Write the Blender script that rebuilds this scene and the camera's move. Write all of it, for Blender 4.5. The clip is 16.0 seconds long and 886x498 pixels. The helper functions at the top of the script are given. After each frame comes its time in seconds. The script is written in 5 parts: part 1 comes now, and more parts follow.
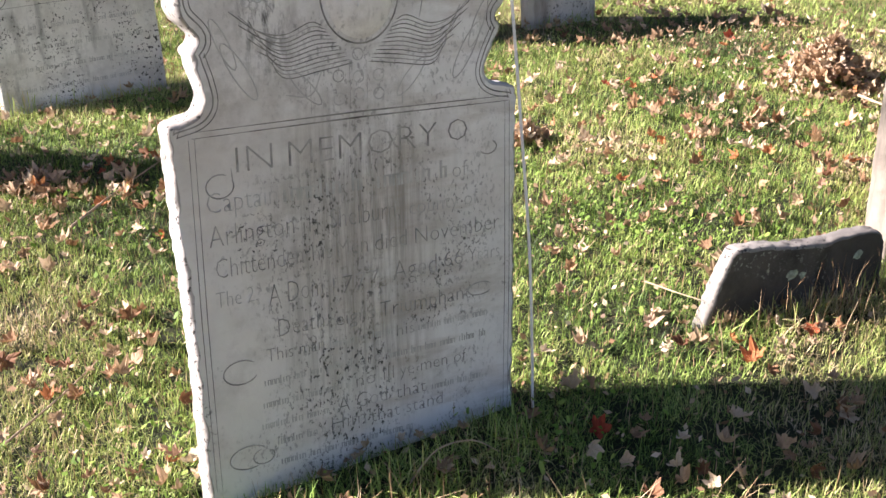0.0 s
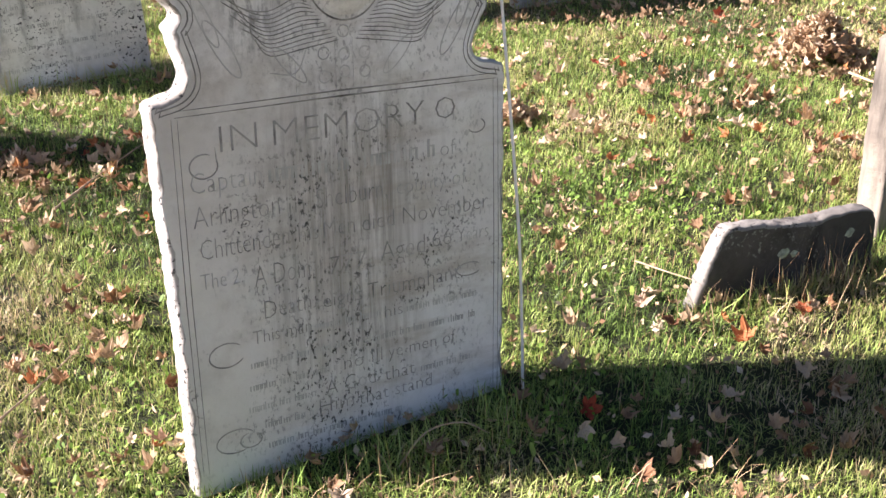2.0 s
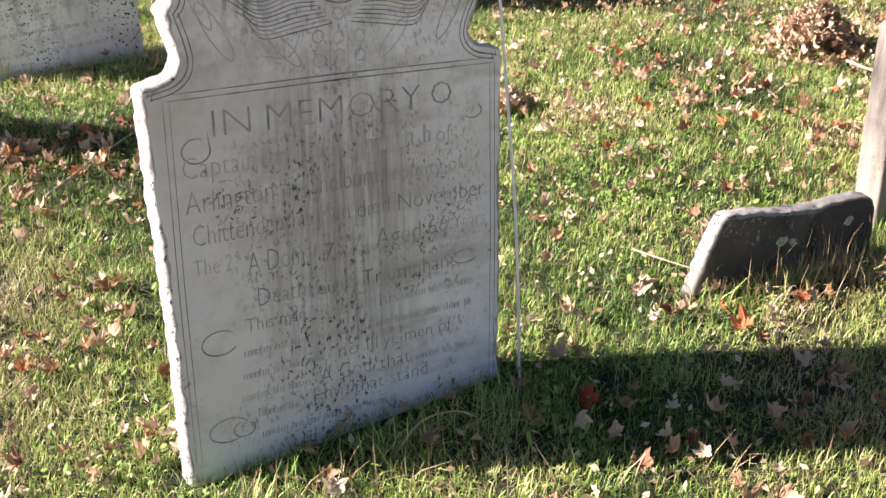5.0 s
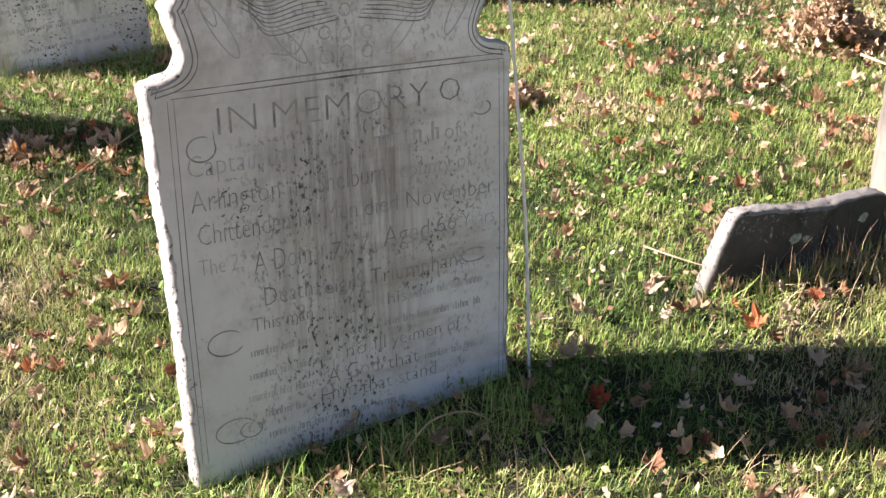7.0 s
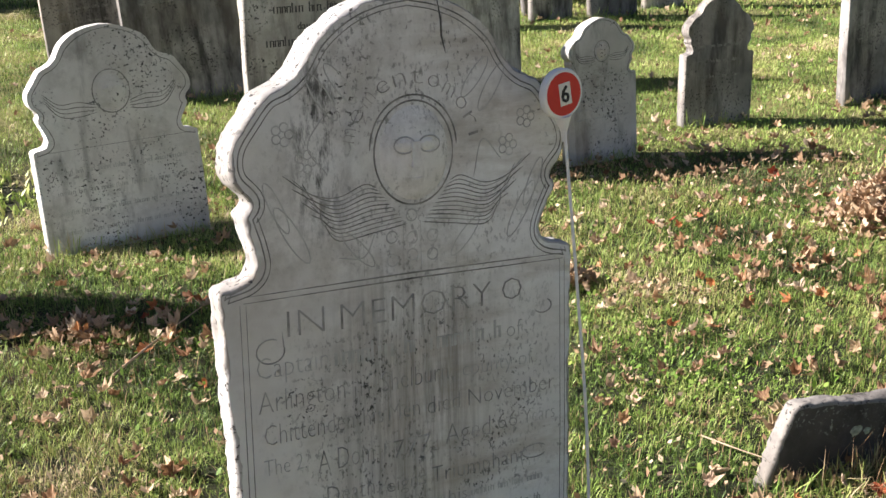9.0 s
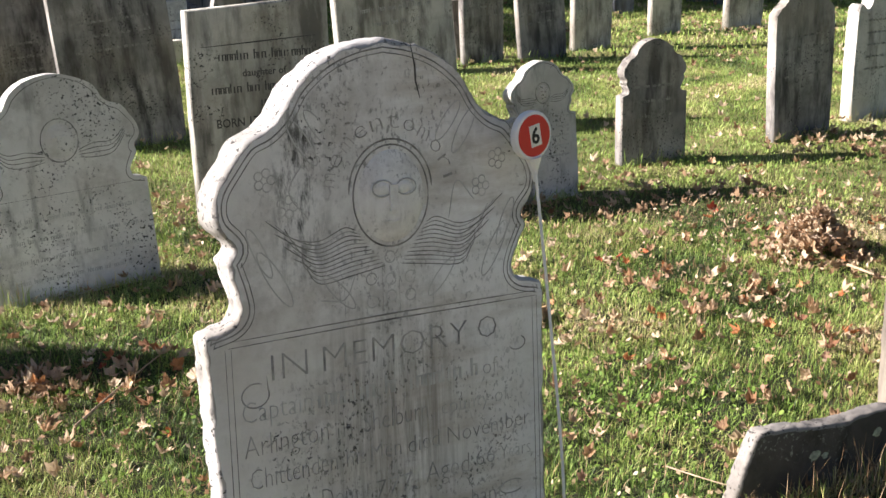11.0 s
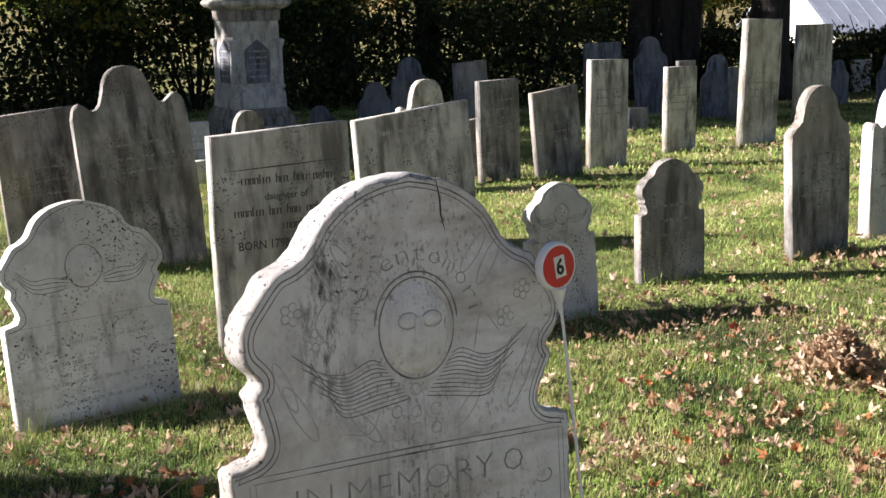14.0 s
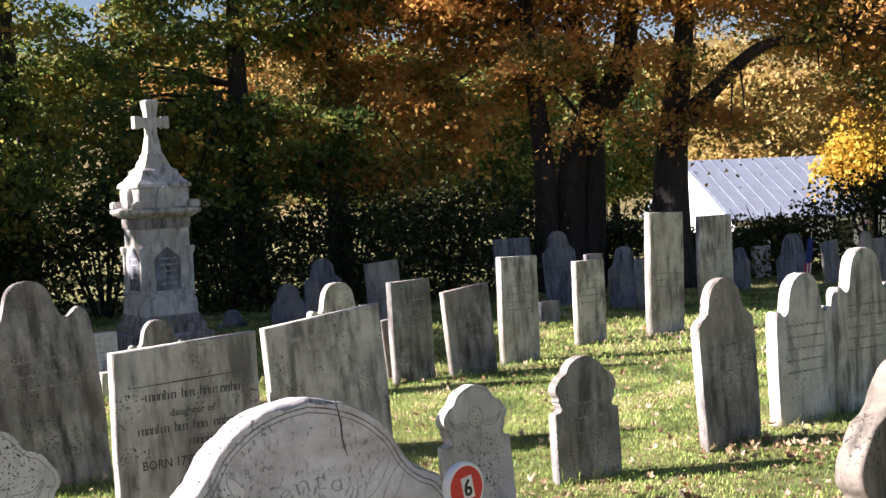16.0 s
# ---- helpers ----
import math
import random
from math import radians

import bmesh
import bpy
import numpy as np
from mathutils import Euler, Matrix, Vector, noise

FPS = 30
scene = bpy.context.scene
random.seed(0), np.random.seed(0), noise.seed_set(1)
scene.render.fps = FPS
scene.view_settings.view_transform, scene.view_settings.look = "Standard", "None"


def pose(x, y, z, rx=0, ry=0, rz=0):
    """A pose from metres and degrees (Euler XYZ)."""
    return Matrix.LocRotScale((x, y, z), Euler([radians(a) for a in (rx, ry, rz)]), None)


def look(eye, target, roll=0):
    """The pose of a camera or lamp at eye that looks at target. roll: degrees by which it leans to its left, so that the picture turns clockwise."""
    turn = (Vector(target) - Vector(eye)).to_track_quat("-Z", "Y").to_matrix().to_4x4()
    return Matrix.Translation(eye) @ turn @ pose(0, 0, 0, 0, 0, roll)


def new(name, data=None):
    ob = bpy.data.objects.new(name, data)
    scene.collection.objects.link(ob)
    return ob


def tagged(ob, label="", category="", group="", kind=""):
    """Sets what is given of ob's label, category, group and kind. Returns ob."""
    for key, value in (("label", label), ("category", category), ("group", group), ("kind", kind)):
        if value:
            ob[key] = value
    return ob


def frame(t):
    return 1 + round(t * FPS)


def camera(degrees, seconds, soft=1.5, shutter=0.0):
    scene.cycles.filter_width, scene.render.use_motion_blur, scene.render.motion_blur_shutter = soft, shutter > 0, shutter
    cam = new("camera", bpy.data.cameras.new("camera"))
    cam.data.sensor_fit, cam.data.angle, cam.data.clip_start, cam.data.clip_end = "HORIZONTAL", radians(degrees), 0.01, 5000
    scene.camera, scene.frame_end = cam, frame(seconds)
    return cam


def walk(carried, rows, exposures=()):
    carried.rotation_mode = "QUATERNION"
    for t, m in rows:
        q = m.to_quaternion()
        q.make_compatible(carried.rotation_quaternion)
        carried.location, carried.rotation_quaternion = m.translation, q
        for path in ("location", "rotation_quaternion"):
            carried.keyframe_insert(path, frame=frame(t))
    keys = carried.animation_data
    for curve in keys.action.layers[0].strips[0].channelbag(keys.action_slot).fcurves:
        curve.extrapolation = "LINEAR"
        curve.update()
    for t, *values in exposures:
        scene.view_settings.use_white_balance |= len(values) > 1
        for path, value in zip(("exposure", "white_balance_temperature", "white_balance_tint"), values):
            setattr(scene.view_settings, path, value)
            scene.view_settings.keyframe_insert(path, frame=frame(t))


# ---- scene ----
cam = camera(42.08, 16.0)
PATH = [
    (0.0, look((0.1375, -0.0829, 1.5074), (0.0437, 1.7014, 0.6088), 0.49)),
    (0.5, look((0.1337, -0.0623, 1.4962), (0.0704, 1.7189, 0.5889), 0.26)),
    (1.0, look((0.1295, -0.0666, 1.4954), (0.0543, 1.7077, 0.5755), 0.32)),
    (1.5, look((0.1315, -0.0599, 1.4918), (0.0527, 1.7106, 0.5649), 0.45)),
    (2.0, look((0.1393, -0.0572, 1.4903), (0.0640, 1.7137, 0.5640), 0.41)),
    (2.5, look((0.1431, -0.0544, 1.4856), (0.0741, 1.7180, 0.5615), 0.39)),
    (3.0, look((0.1361, -0.0540, 1.4857), (0.0686, 1.7168, 0.5585), 0.40)),
    (3.5, look((0.1331, -0.0531, 1.4829), (0.0709, 1.7158, 0.5516), 0.54)),
    (4.0, look((0.1317, -0.0461, 1.4783), (0.0681, 1.7223, 0.5463), 0.61)),
    (6.5, look((0.1421, -0.0184, 1.4634), (0.0678, 1.7391, 0.5118), 0.36)),
    (7.0, look((0.1385, -0.0073, 1.4652), (0.0548, 1.7508, 0.5154), 0.27)),
    (7.5, look((0.1363, -0.0046, 1.4740), (0.0372, 1.7561, 0.5306), 0.04)),
    (8.0, look((0.1237, 0.0136, 1.5000), (-0.0198, 1.7984, 0.6089), -0.70)),
    (8.5, look((0.1066, 0.0260, 1.5344), (-0.0426, 1.8531, 0.7349), -0.43)),
    (9.0, look((0.0908, -0.0008, 1.5590), (-0.0652, 1.8620, 0.8478), -0.24)),
    (9.5, look((0.0502, -0.0206, 1.5720), (-0.0472, 1.8656, 0.9142), 0.23)),
    (12.0, look((-0.0100, -0.0486, 1.5662), (-0.0349, 1.8457, 0.9251), -0.43)),
    (12.5, look((-0.0167, -0.0455, 1.5634), (-0.0456, 1.8470, 0.9173), -0.33)),
    (13.0, look((-0.0201, -0.0372, 1.5585), (-0.0457, 1.8544, 0.9096), -0.13)),
    (13.5, look((-0.0241, -0.0365, 1.5818), (-0.0969, 1.8743, 0.9957), -0.74)),
    (14.0, look((-0.0180, -0.0383, 1.6044), (-0.0751, 1.9087, 1.1506), -0.88)),
    (14.5, look((-0.0087, -0.0249, 1.6200), (0.0128, 1.9452, 1.2761), -0.79)),
    (15.0, look((0.0011, -0.0230, 1.6351), (0.0552, 1.9602, 1.3821), -1.27)),
    (15.5, look((0.0070, -0.0120, 1.6446), (0.0846, 1.9790, 1.4721), -1.70)),
    (16.0, look((0.0143, 0.0026, 1.6460), (0.1095, 1.9964, 1.5208), -2.37)),
]
walk(cam, PATH, ((0.0, 2.16, 6150, 24), (4.0, 2.16, 6150, 24), (7.4, 2.0, 6150, 23), (8.8, 1.68, 6150, 18), (13.0, 1.72, 6150, 18), (14.5, 1.55, 6100, 21), (16.0, 2.02, 6100, 24)))

# ---- world, sun ----
SUN_AZ, SUN_EL = radians(-92.5), radians(27.8)      # from +y clockwise, above the horizon
to_sun = Vector((math.sin(SUN_AZ) * math.cos(SUN_EL), math.cos(SUN_AZ) * math.cos(SUN_EL), math.sin(SUN_EL)))
world = bpy.data.worlds.new("sky")
scene.world = world
world.use_nodes = True
wn = world.node_tree
sky = wn.nodes.new("ShaderNodeTexSky")
sky.sky_type, sky.sun_disc = "NISHITA", False
sky.sun_elevation, sky.sun_rotation = SUN_EL, SUN_AZ
sky.air_density, sky.dust_density, sky.ozone_density = 1.0, 0.6, 1.0
wn.links.new(sky.outputs[0], wn.nodes["Background"].inputs[0])
wn.nodes["Background"].inputs[1].default_value = 0.028
sun_data = bpy.data.lights.new("sun", "SUN")
sun_data.energy, sun_data.angle, sun_data.color = 5.0, radians(0.55), (1.0, 0.93, 0.82)
sun = new("sun", sun_data)
sun.matrix_world = look(to_sun * 40, (0, 0, 0))

# ---- materials ----
def mat(name, rough=0.8, metal=0.0, spec=0.3):
    m = bpy.data.materials.new(name)
    m.use_nodes = True
    b = m.node_tree.nodes["Principled BSDF"]
    b.inputs["Roughness"].default_value, b.inputs["Metallic"].default_value = rough, metal
    b.inputs["Specular IOR Level"].default_value = spec
    return m, m.node_tree, b


def node(nt, kind, **inputs):
    n = nt.nodes.new("ShaderNode" + kind)
    for k, v in inputs.items():
        n.inputs[k.replace("_", " ")].default_value = v
    return n


def ramp(nt, fac, stops):
    r = nt.nodes.new("ShaderNodeValToRGB")
    while len(r.color_ramp.elements) < len(stops):
        r.color_ramp.elements.new(0.5)
    for e, (p, c) in zip(r.color_ramp.elements, stops):
        e.position, e.color = p, (c, c, c, 1) if isinstance(c, (int, float)) else (*c, 1)
    nt.links.new(fac, r.inputs[0])
    return r.outputs[0]


def mix(nt, fac, a, b, how="MIX"):
    n = nt.nodes.new("ShaderNodeMix")
    n.data_type, n.blend_type = "RGBA", how
    for sock, v in ((n.inputs[0], fac), (n.inputs[6], a), (n.inputs[7], b)):
        if isinstance(v, bpy.types.NodeSocket):
            nt.links.new(v, sock)
        elif isinstance(v, (int, float)):
            sock.default_value = v if sock == n.inputs[0] else (v, v, v, 1)
        else:
            sock.default_value = (*v, 1)
    return n.outputs[2]


def coords(nt, scale=(1, 1, 1), per_object=True):
    tc = nt.nodes.new("ShaderNodeTexCoord")
    mp = nt.nodes.new("ShaderNodeMapping")
    mp.inputs["Scale"].default_value = scale
    nt.links.new(tc.outputs["Object"], mp.inputs["Vector"])
    if per_object:
        oi = nt.nodes.new("ShaderNodeObjectInfo")
        mul = nt.nodes.new("ShaderNodeMath")
        mul.operation = "MULTIPLY"
        mul.inputs[1].default_value = 37.0
        nt.links.new(oi.outputs["Random"], mul.inputs[0])
        comb = nt.nodes.new("ShaderNodeCombineXYZ")
        for i in range(3):
            nt.links.new(mul.outputs[0], comb.inputs[i])
        nt.links.new(comb.outputs[0], mp.inputs["Location"])
    return mp.outputs[0]


def noise_tex(nt, vec, scale, detail=4.0, rough=0.55):
    n = node(nt, "TexNoise", Scale=scale, Detail=detail, Roughness=rough)
    nt.links.new(vec, n.inputs["Vector"])
    return n.outputs["Fac"]


def bump(nt, b, height, strength, distance):
    n = node(nt, "Bump", Strength=strength, Distance=distance)
    nt.links.new(height, n.inputs["Height"])
    nt.links.new(n.outputs[0], b.inputs["Normal"])


def stone_mat(name, light, dirt, streaks, lichen, black=(0.035, 0.033, 0.03), centre=False):
    """Weathered marble: broad cloud, runs down the face, black lichen specks and fine grain."""
    m, nt, b = mat(name, 0.78)
    v = coords(nt)
    cloud = noise_tex(nt, v, 3.2, 6)
    base = mix(nt, ramp(nt, cloud, [(0.35, 0.0), (0.68, 1.0)]), light, dirt)
    vs = coords(nt, (8.0, 8.0, 1.7))
    runs = noise_tex(nt, vs, 1.6, 6, 0.62)
    base = mix(nt, ramp(nt, runs, [(0.56 - 0.14 * streaks, 0.0), (0.74 - 0.12 * streaks, 0.88)]), base, [c * 0.22 for c in dirt])
    mottle = ramp(nt, noise_tex(nt, v, 13.0, 9, 0.72), [(0.44, 0.0), (0.66, 0.6)])
    blotch = ramp(nt, noise_tex(nt, v, 4.1, 4, 0.6), [(0.38, 0.15), (0.62, 1.0)])
    base = mix(nt, mix(nt, 1.0, mottle, blotch, "MULTIPLY"), base, [dirt[0] * 0.42, dirt[1] * 0.39, dirt[2] * 0.36])
    warm = noise_tex(nt, v, 1.7, 3)
    base = mix(nt, ramp(nt, warm, [(0.46, 0.0), (0.72, 0.4)]), base, (0.42, 0.36, 0.28))
    spots = noise_tex(nt, v, 88.0, 3, 0.62)
    patch = noise_tex(nt, v, 5.0, 3)
    spot_r = ramp(nt, spots, [(0.575, 0.0), (0.63, 1.0)])
    patch_r = ramp(nt, patch, [(0.56 - 0.14 * lichen, 0.0), (0.66 - 0.14 * lichen, 1.0)])
    base = mix(nt, mix(nt, 1.0, spot_r, patch_r, "MULTIPLY"), base, black)
    if centre:  # sooty runs down the middle of the inscription, brown smears across, black lichen on the crown
        sep = nt.nodes.new("ShaderNodeSeparateXYZ")
        nt.links.new(coords(nt, per_object=False), sep.inputs[0])

        def window(axis, stops, lo, hi):
            n = node(nt, "MapRange", From_Min=lo, From_Max=hi)
            nt.links.new(sep.outputs[axis], n.inputs["Value"])
            return ramp(nt, n.outputs[0], stops)

        def both(a, c):
            return mix(nt, 1.0, a, c, "MULTIPLY")

        def stain(amount, colour):
            return mix(nt, amount, base, colour)

        mid_x = window(0, [(0.22, 0.0), (0.36, 0.9), (0.58, 1.0), (0.70, 0.35), (0.85, 0.0)], -0.36, 0.36)
        low_z = window(2, [(0.02, 0.15), (0.20, 0.9), (0.50, 1.0), (0.58, 0.45), (0.64, 0.12)], 0.0, 1.2)
        field = both(mid_x, low_z)
        broad = ramp(nt, noise_tex(nt, coords(nt, (13, 13, 1.0)), 1.5, 5, 0.6), [(0.40, 0.0), (0.66, 0.8)])
        base = stain(both(field, broad), (0.29, 0.255, 0.215))
        thin = ramp(nt, noise_tex(nt, coords(nt, (46, 46, 2.6)), 1.6, 6, 0.7), [(0.46, 0.0), (0.66, 0.8)])
        base = stain(both(field, thin), (0.20, 0.185, 0.16))
        smear = ramp(nt, noise_tex(nt, coords(nt, (2.6, 2.6, 11)), 1.5, 7, 0.66), [(0.50, 0.0), (0.70, 0.62)])
        side_x = window(0, [(0.05, 0.25), (0.45, 0.3), (0.62, 1.0), (0.95, 0.85)], -0.36, 0.36)
        base = stain(both(smear, side_x), (0.33, 0.275, 0.21))
        cloudy = ramp(nt, noise_tex(nt, v, 7.5, 8, 0.7), [(0.52, 0.0), (0.70, 0.5)])
        crown_z = window(2, [(0.50, 0.2), (0.62, 1.0), (1.0, 0.9)], 0.0, 1.2)
        base = stain(both(cloudy, crown_z), (0.27, 0.245, 0.21))
        soot_x = window(0, [(0.16, 0.0), (0.21, 1.0), (0.27, 1.0), (0.34, 0.0)], -0.36, 0.36)
        soot = ramp(nt, noise_tex(nt, coords(nt, (34, 34, 9)), 1.6, 6, 0.75), [(0.47, 0.0), (0.60, 0.9)])
        soot_z = window(2, [(0.62, 0.0), (0.74, 1.0), (0.88, 1.0), (0.94, 0.0)], 0.0, 1.2)
        base = stain(both(both(soot_x, soot_z), soot), (0.07, 0.066, 0.06))
        pits = ramp(nt, noise_tex(nt, coords(nt, (1.0, 1.0, 0.6)), 135.0, 4, 0.66), [(0.555, 0.0), (0.61, 0.95)])
        where = ramp(nt, noise_tex(nt, v, 6.5, 4, 0.6), [(0.42, 0.0), (0.58, 1.0)])
        pit_z = window(2, [(0.0, 1.0), (0.45, 1.0), (0.55, 0.4), (1.0, 0.7)], 0.0, 1.2)
        pit_x = window(0, [(0.08, 0.12), (0.36, 1.0), (0.72, 1.0), (0.95, 0.25)], -0.36, 0.36)
        base = stain(both(both(pits, where), both(pit_x, pit_z)), (0.045, 0.043, 0.038))
    nt.links.new(base, b.inputs["Base Color"])
    bump(nt, b, noise_tex(nt, v, 60.0, 6, 0.7), 0.5, 0.006)
    return m


M = {}
M["main"] = stone_mat("white_marble_main", (0.82, 0.81, 0.79), (0.69, 0.675, 0.645), -0.9, -0.1, centre=True)
M["white"] = stone_mat("white_marble", (0.76, 0.745, 0.71), (0.52, 0.505, 0.47), -0.1, 0.8)
M["streak"] = stone_mat("streaked_marble", (0.60, 0.58, 0.51), (0.33, 0.315, 0.275), 0.8, 0.5)
M["pale"] = stone_mat("pale_grey_marble", (0.62, 0.605, 0.565), (0.43, 0.415, 0.38), 0.3, 0.3)
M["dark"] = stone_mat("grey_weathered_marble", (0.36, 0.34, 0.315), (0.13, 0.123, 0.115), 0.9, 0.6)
# grey marble with the trees' bluish shade painted into its colour
M["shade_blue"] = stone_mat("shaded_grey_marble", (0.235, 0.25, 0.29), (0.125, 0.135, 0.16), 0.8, 0.4)
M["monument"] = stone_mat("monument_marble", (0.56, 0.55, 0.52), (0.36, 0.35, 0.325), 0.45, 0.4)
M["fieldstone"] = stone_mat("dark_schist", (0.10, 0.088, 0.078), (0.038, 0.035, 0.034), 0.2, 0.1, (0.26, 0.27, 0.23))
# rough rim; colour cut below the face's to tame the sun on it
M["rim"] = stone_mat("rough_rim_toned_for_sun", (0.46, 0.452, 0.44), (0.21, 0.20, 0.18), 0.1, 1.3)
M["tan"] = stone_mat("brownish_grey_marble", (0.27, 0.235, 0.19), (0.13, 0.112, 0.092), 0.7, 0.7)
# footstone rim: sun on the worn top edge put into a paler colour
M["lit_rim"] = stone_mat("worn_rim_sun_pale", (0.30, 0.28, 0.25), (0.10, 0.092, 0.082), 0.1, 0.9)


def plain_mat(name, colour, rough=0.6, var=0.12, scale=30.0, metal=0.0, bumpy=0.1):
    m, nt, b = mat(name, rough, metal)
    v = coords(nt)
    n = noise_tex(nt, v, scale, 4)
    lo, hi = [c * (1 - var) for c in colour], [min(1, c * (1 + var)) for c in colour]
    nt.links.new(ramp(nt, n, [(0.3, lo), (0.7, hi)]), b.inputs["Base Color"])
    bump(nt, b, n, bumpy, 0.003)
    return m


M["lichen"] = plain_mat("grey_green_lichen", (0.30, 0.33, 0.25), 0.95, 0.4, 90)
M["groove"] = plain_mat("carved_line_grime", (0.22, 0.21, 0.19), 0.9, 0.7, 25)
M["letter"] = plain_mat("carved_letter_grime", (0.31, 0.30, 0.28), 0.9, 0.5, 22)
M["faint"] = plain_mat("worn_letter_grime", (0.43, 0.425, 0.40), 0.9, 0.3, 20)
M["black_letter"] = plain_mat("dark_letter", (0.07, 0.066, 0.06), 0.9, 0.3, 40)
M["red"] = plain_mat("red_plastic", (0.60, 0.035, 0.03), 0.35, 0.06)
M["white_plastic"] = plain_mat("white_plastic", (0.80, 0.79, 0.77), 0.4, 0.05)
M["paper"] = plain_mat("white_label", (0.78, 0.75, 0.68), 0.7, 0.06)
M["ink"] = plain_mat("black_ink", (0.02, 0.02, 0.02), 0.5, 0.1)
M["twig"] = plain_mat("dry_twig", (0.36, 0.27, 0.18), 0.85, 0.3)
M["white_paint"] = plain_mat("white_clapboard_paint", (0.80, 0.79, 0.76), 0.6, 0.06)
M["brick"] = plain_mat("red_brick", (0.32, 0.12, 0.08), 0.85, 0.3, 20)
M["pole"] = plain_mat("grey_pole_wood", (0.45, 0.42, 0.38), 0.8, 0.2)
M["roof"] = plain_mat("painted_metal_roof", (0.27, 0.30, 0.36), 0.5, 0.1, 3, 0.1)
M["cloth_blue"] = plain_mat("blue_cloth", (0.03, 0.04, 0.16), 0.8, 0.2)
M["cloth_red"] = plain_mat("red_cloth", (0.50, 0.03, 0.04), 0.8, 0.2)
M["cloth_white"] = plain_mat("white_cloth", (0.78, 0.76, 0.74), 0.8, 0.06)
M["glass"], _nt, _b = mat("dark_window_glass", 0.1, 0.0, 0.5)
_b.inputs["Base Color"].default_value = (0.03, 0.035, 0.04, 1)


def ground_mat():
    m, nt, b = mat("lawn_soil", 0.95)
    v = coords(nt, per_object=False)
    big = noise_tex(nt, v, 0.9, 5)
    mid = noise_tex(nt, v, 9.0, 5, 0.65)
    fine = noise_tex(nt, v, 160.0, 4, 0.7)
    green = ramp(nt, mid, [(0.3, (0.02, 0.028, 0.010)), (0.52, (0.04, 0.052, 0.018)), (0.7, (0.08, 0.08, 0.035))])
    dry = ramp(nt, mid, [(0.3, (0.06, 0.045, 0.025)), (0.7, (0.14, 0.10, 0.055))])
    base = mix(nt, ramp(nt, big, [(0.48, 0.0), (0.68, 0.7)]), green, dry)
    base = mix(nt, ramp(nt, fine, [(0.4, 0.85), (0.62, 0.0)]), base, (0.018, 0.018, 0.010))
    # beyond the turf that is built blade by blade: mown meadow
    sep = nt.nodes.new("ShaderNodeSeparateXYZ")
    nt.links.new(v, sep.inputs[0])
    mead = ramp(nt, noise_tex(nt, v, 2.0, 6, 0.7), [(0.3, (0.115, 0.125, 0.04)), (0.55, (0.21, 0.20, 0.07)), (0.75, (0.30, 0.235, 0.12))])
    # unseen foreground, coloured tan to bounce warm light onto the main stone
    path = ramp(nt, noise_tex(nt, v, 7.0, 6, 0.7), [(0.3, (0.13, 0.12, 0.06)), (0.5, (0.26, 0.225, 0.13)), (0.72, (0.40, 0.325, 0.225))])
    fore = node(nt, "MapRange", From_Min=1.1, From_Max=0.1)
    nt.links.new(sep.outputs[1], fore.inputs["Value"])
    mead = mix(nt, fore.outputs[0], mead, path)
    outs = []
    for axis, lo, hi in ((1, 4.4, 5.6), (1, 1.2, 0.6), (0, 9.0, 11.0), (0, -6.5, -8.0)):
        n = node(nt, "MapRange", From_Min=lo, From_Max=hi)
        nt.links.new(sep.outputs[axis], n.inputs["Value"])
        outs.append(n.outputs[0])
    edge = outs[0]
    for o in outs[1:]:
        edge = mix(nt, 1.0, edge, o, "LIGHTEN")
    base = mix(nt, edge, base, mead)
    nt.links.new(base, b.inputs["Base Color"])
    bump(nt, b, fine, 0.8, 0.02)
    return m


def island_mat(name, stops, rough=0.7, translucent=0.0, per="island", patches=0.0):
    """Leaf or blade: a colour for each, from a ramp, with a little light let through."""
    m, nt, b = mat(name, rough, 0.0, 0.25)
    if per == "island":
        src = nt.nodes.new("ShaderNodeNewGeometry").outputs["Random Per Island"]
    else:
        src = nt.nodes.new("ShaderNodeObjectInfo").outputs["Random"]
    v = coords(nt, per_object=False)
    if patches:
        nz = ramp(nt, noise_tex(nt, v, patches, 2), [(0.32, 0.0), (0.68, 1.0)])
        src = mix(nt, 0.62, src, nz)
    col = ramp(nt, src, stops)
    col = mix(nt, ramp(nt, noise_tex(nt, v, 40.0 if per != "island" else 1.3, 3), [(0.35, 0.0), (0.65, 0.45)]), col, mix(nt, 1.0, col, (0.5, 0.42, 0.35), "MULTIPLY"))
    nt.links.new(col, b.inputs["Base Color"])
    if translucent:
        t = nt.nodes.new("ShaderNodeBsdfTranslucent")
        nt.links.new(col, t.inputs[0])
        ms = nt.nodes.new("ShaderNodeMixShader")
        ms.inputs[0].default_value = translucent
        nt.links.new(b.outputs[0], ms.inputs[1])
        nt.links.new(t.outputs[0], ms.inputs[2])
        nt.links.new(ms.outputs[0], nt.nodes["Material Output"].inputs[0])
    return m


M["ground"] = ground_mat()
M["grass"] = island_mat("grass_blades", [(0.0, (0.02, 0.036, 0.012)), (0.26, (0.08, 0.145, 0.032)), (0.46, (0.27, 0.41, 0.085)), (0.70, (0.46, 0.53, 0.16)), (0.85, (0.62, 0.53, 0.31)), (1.0, (0.76, 0.63, 0.43))], 0.5, 0.16, patches=1.6)
M["straw"] = island_mat("dry_straw", [(0.0, (0.20, 0.12, 0.06)), (0.5, (0.42, 0.29, 0.16)), (1.0, (0.62, 0.48, 0.30))], 0.7, 0.2)
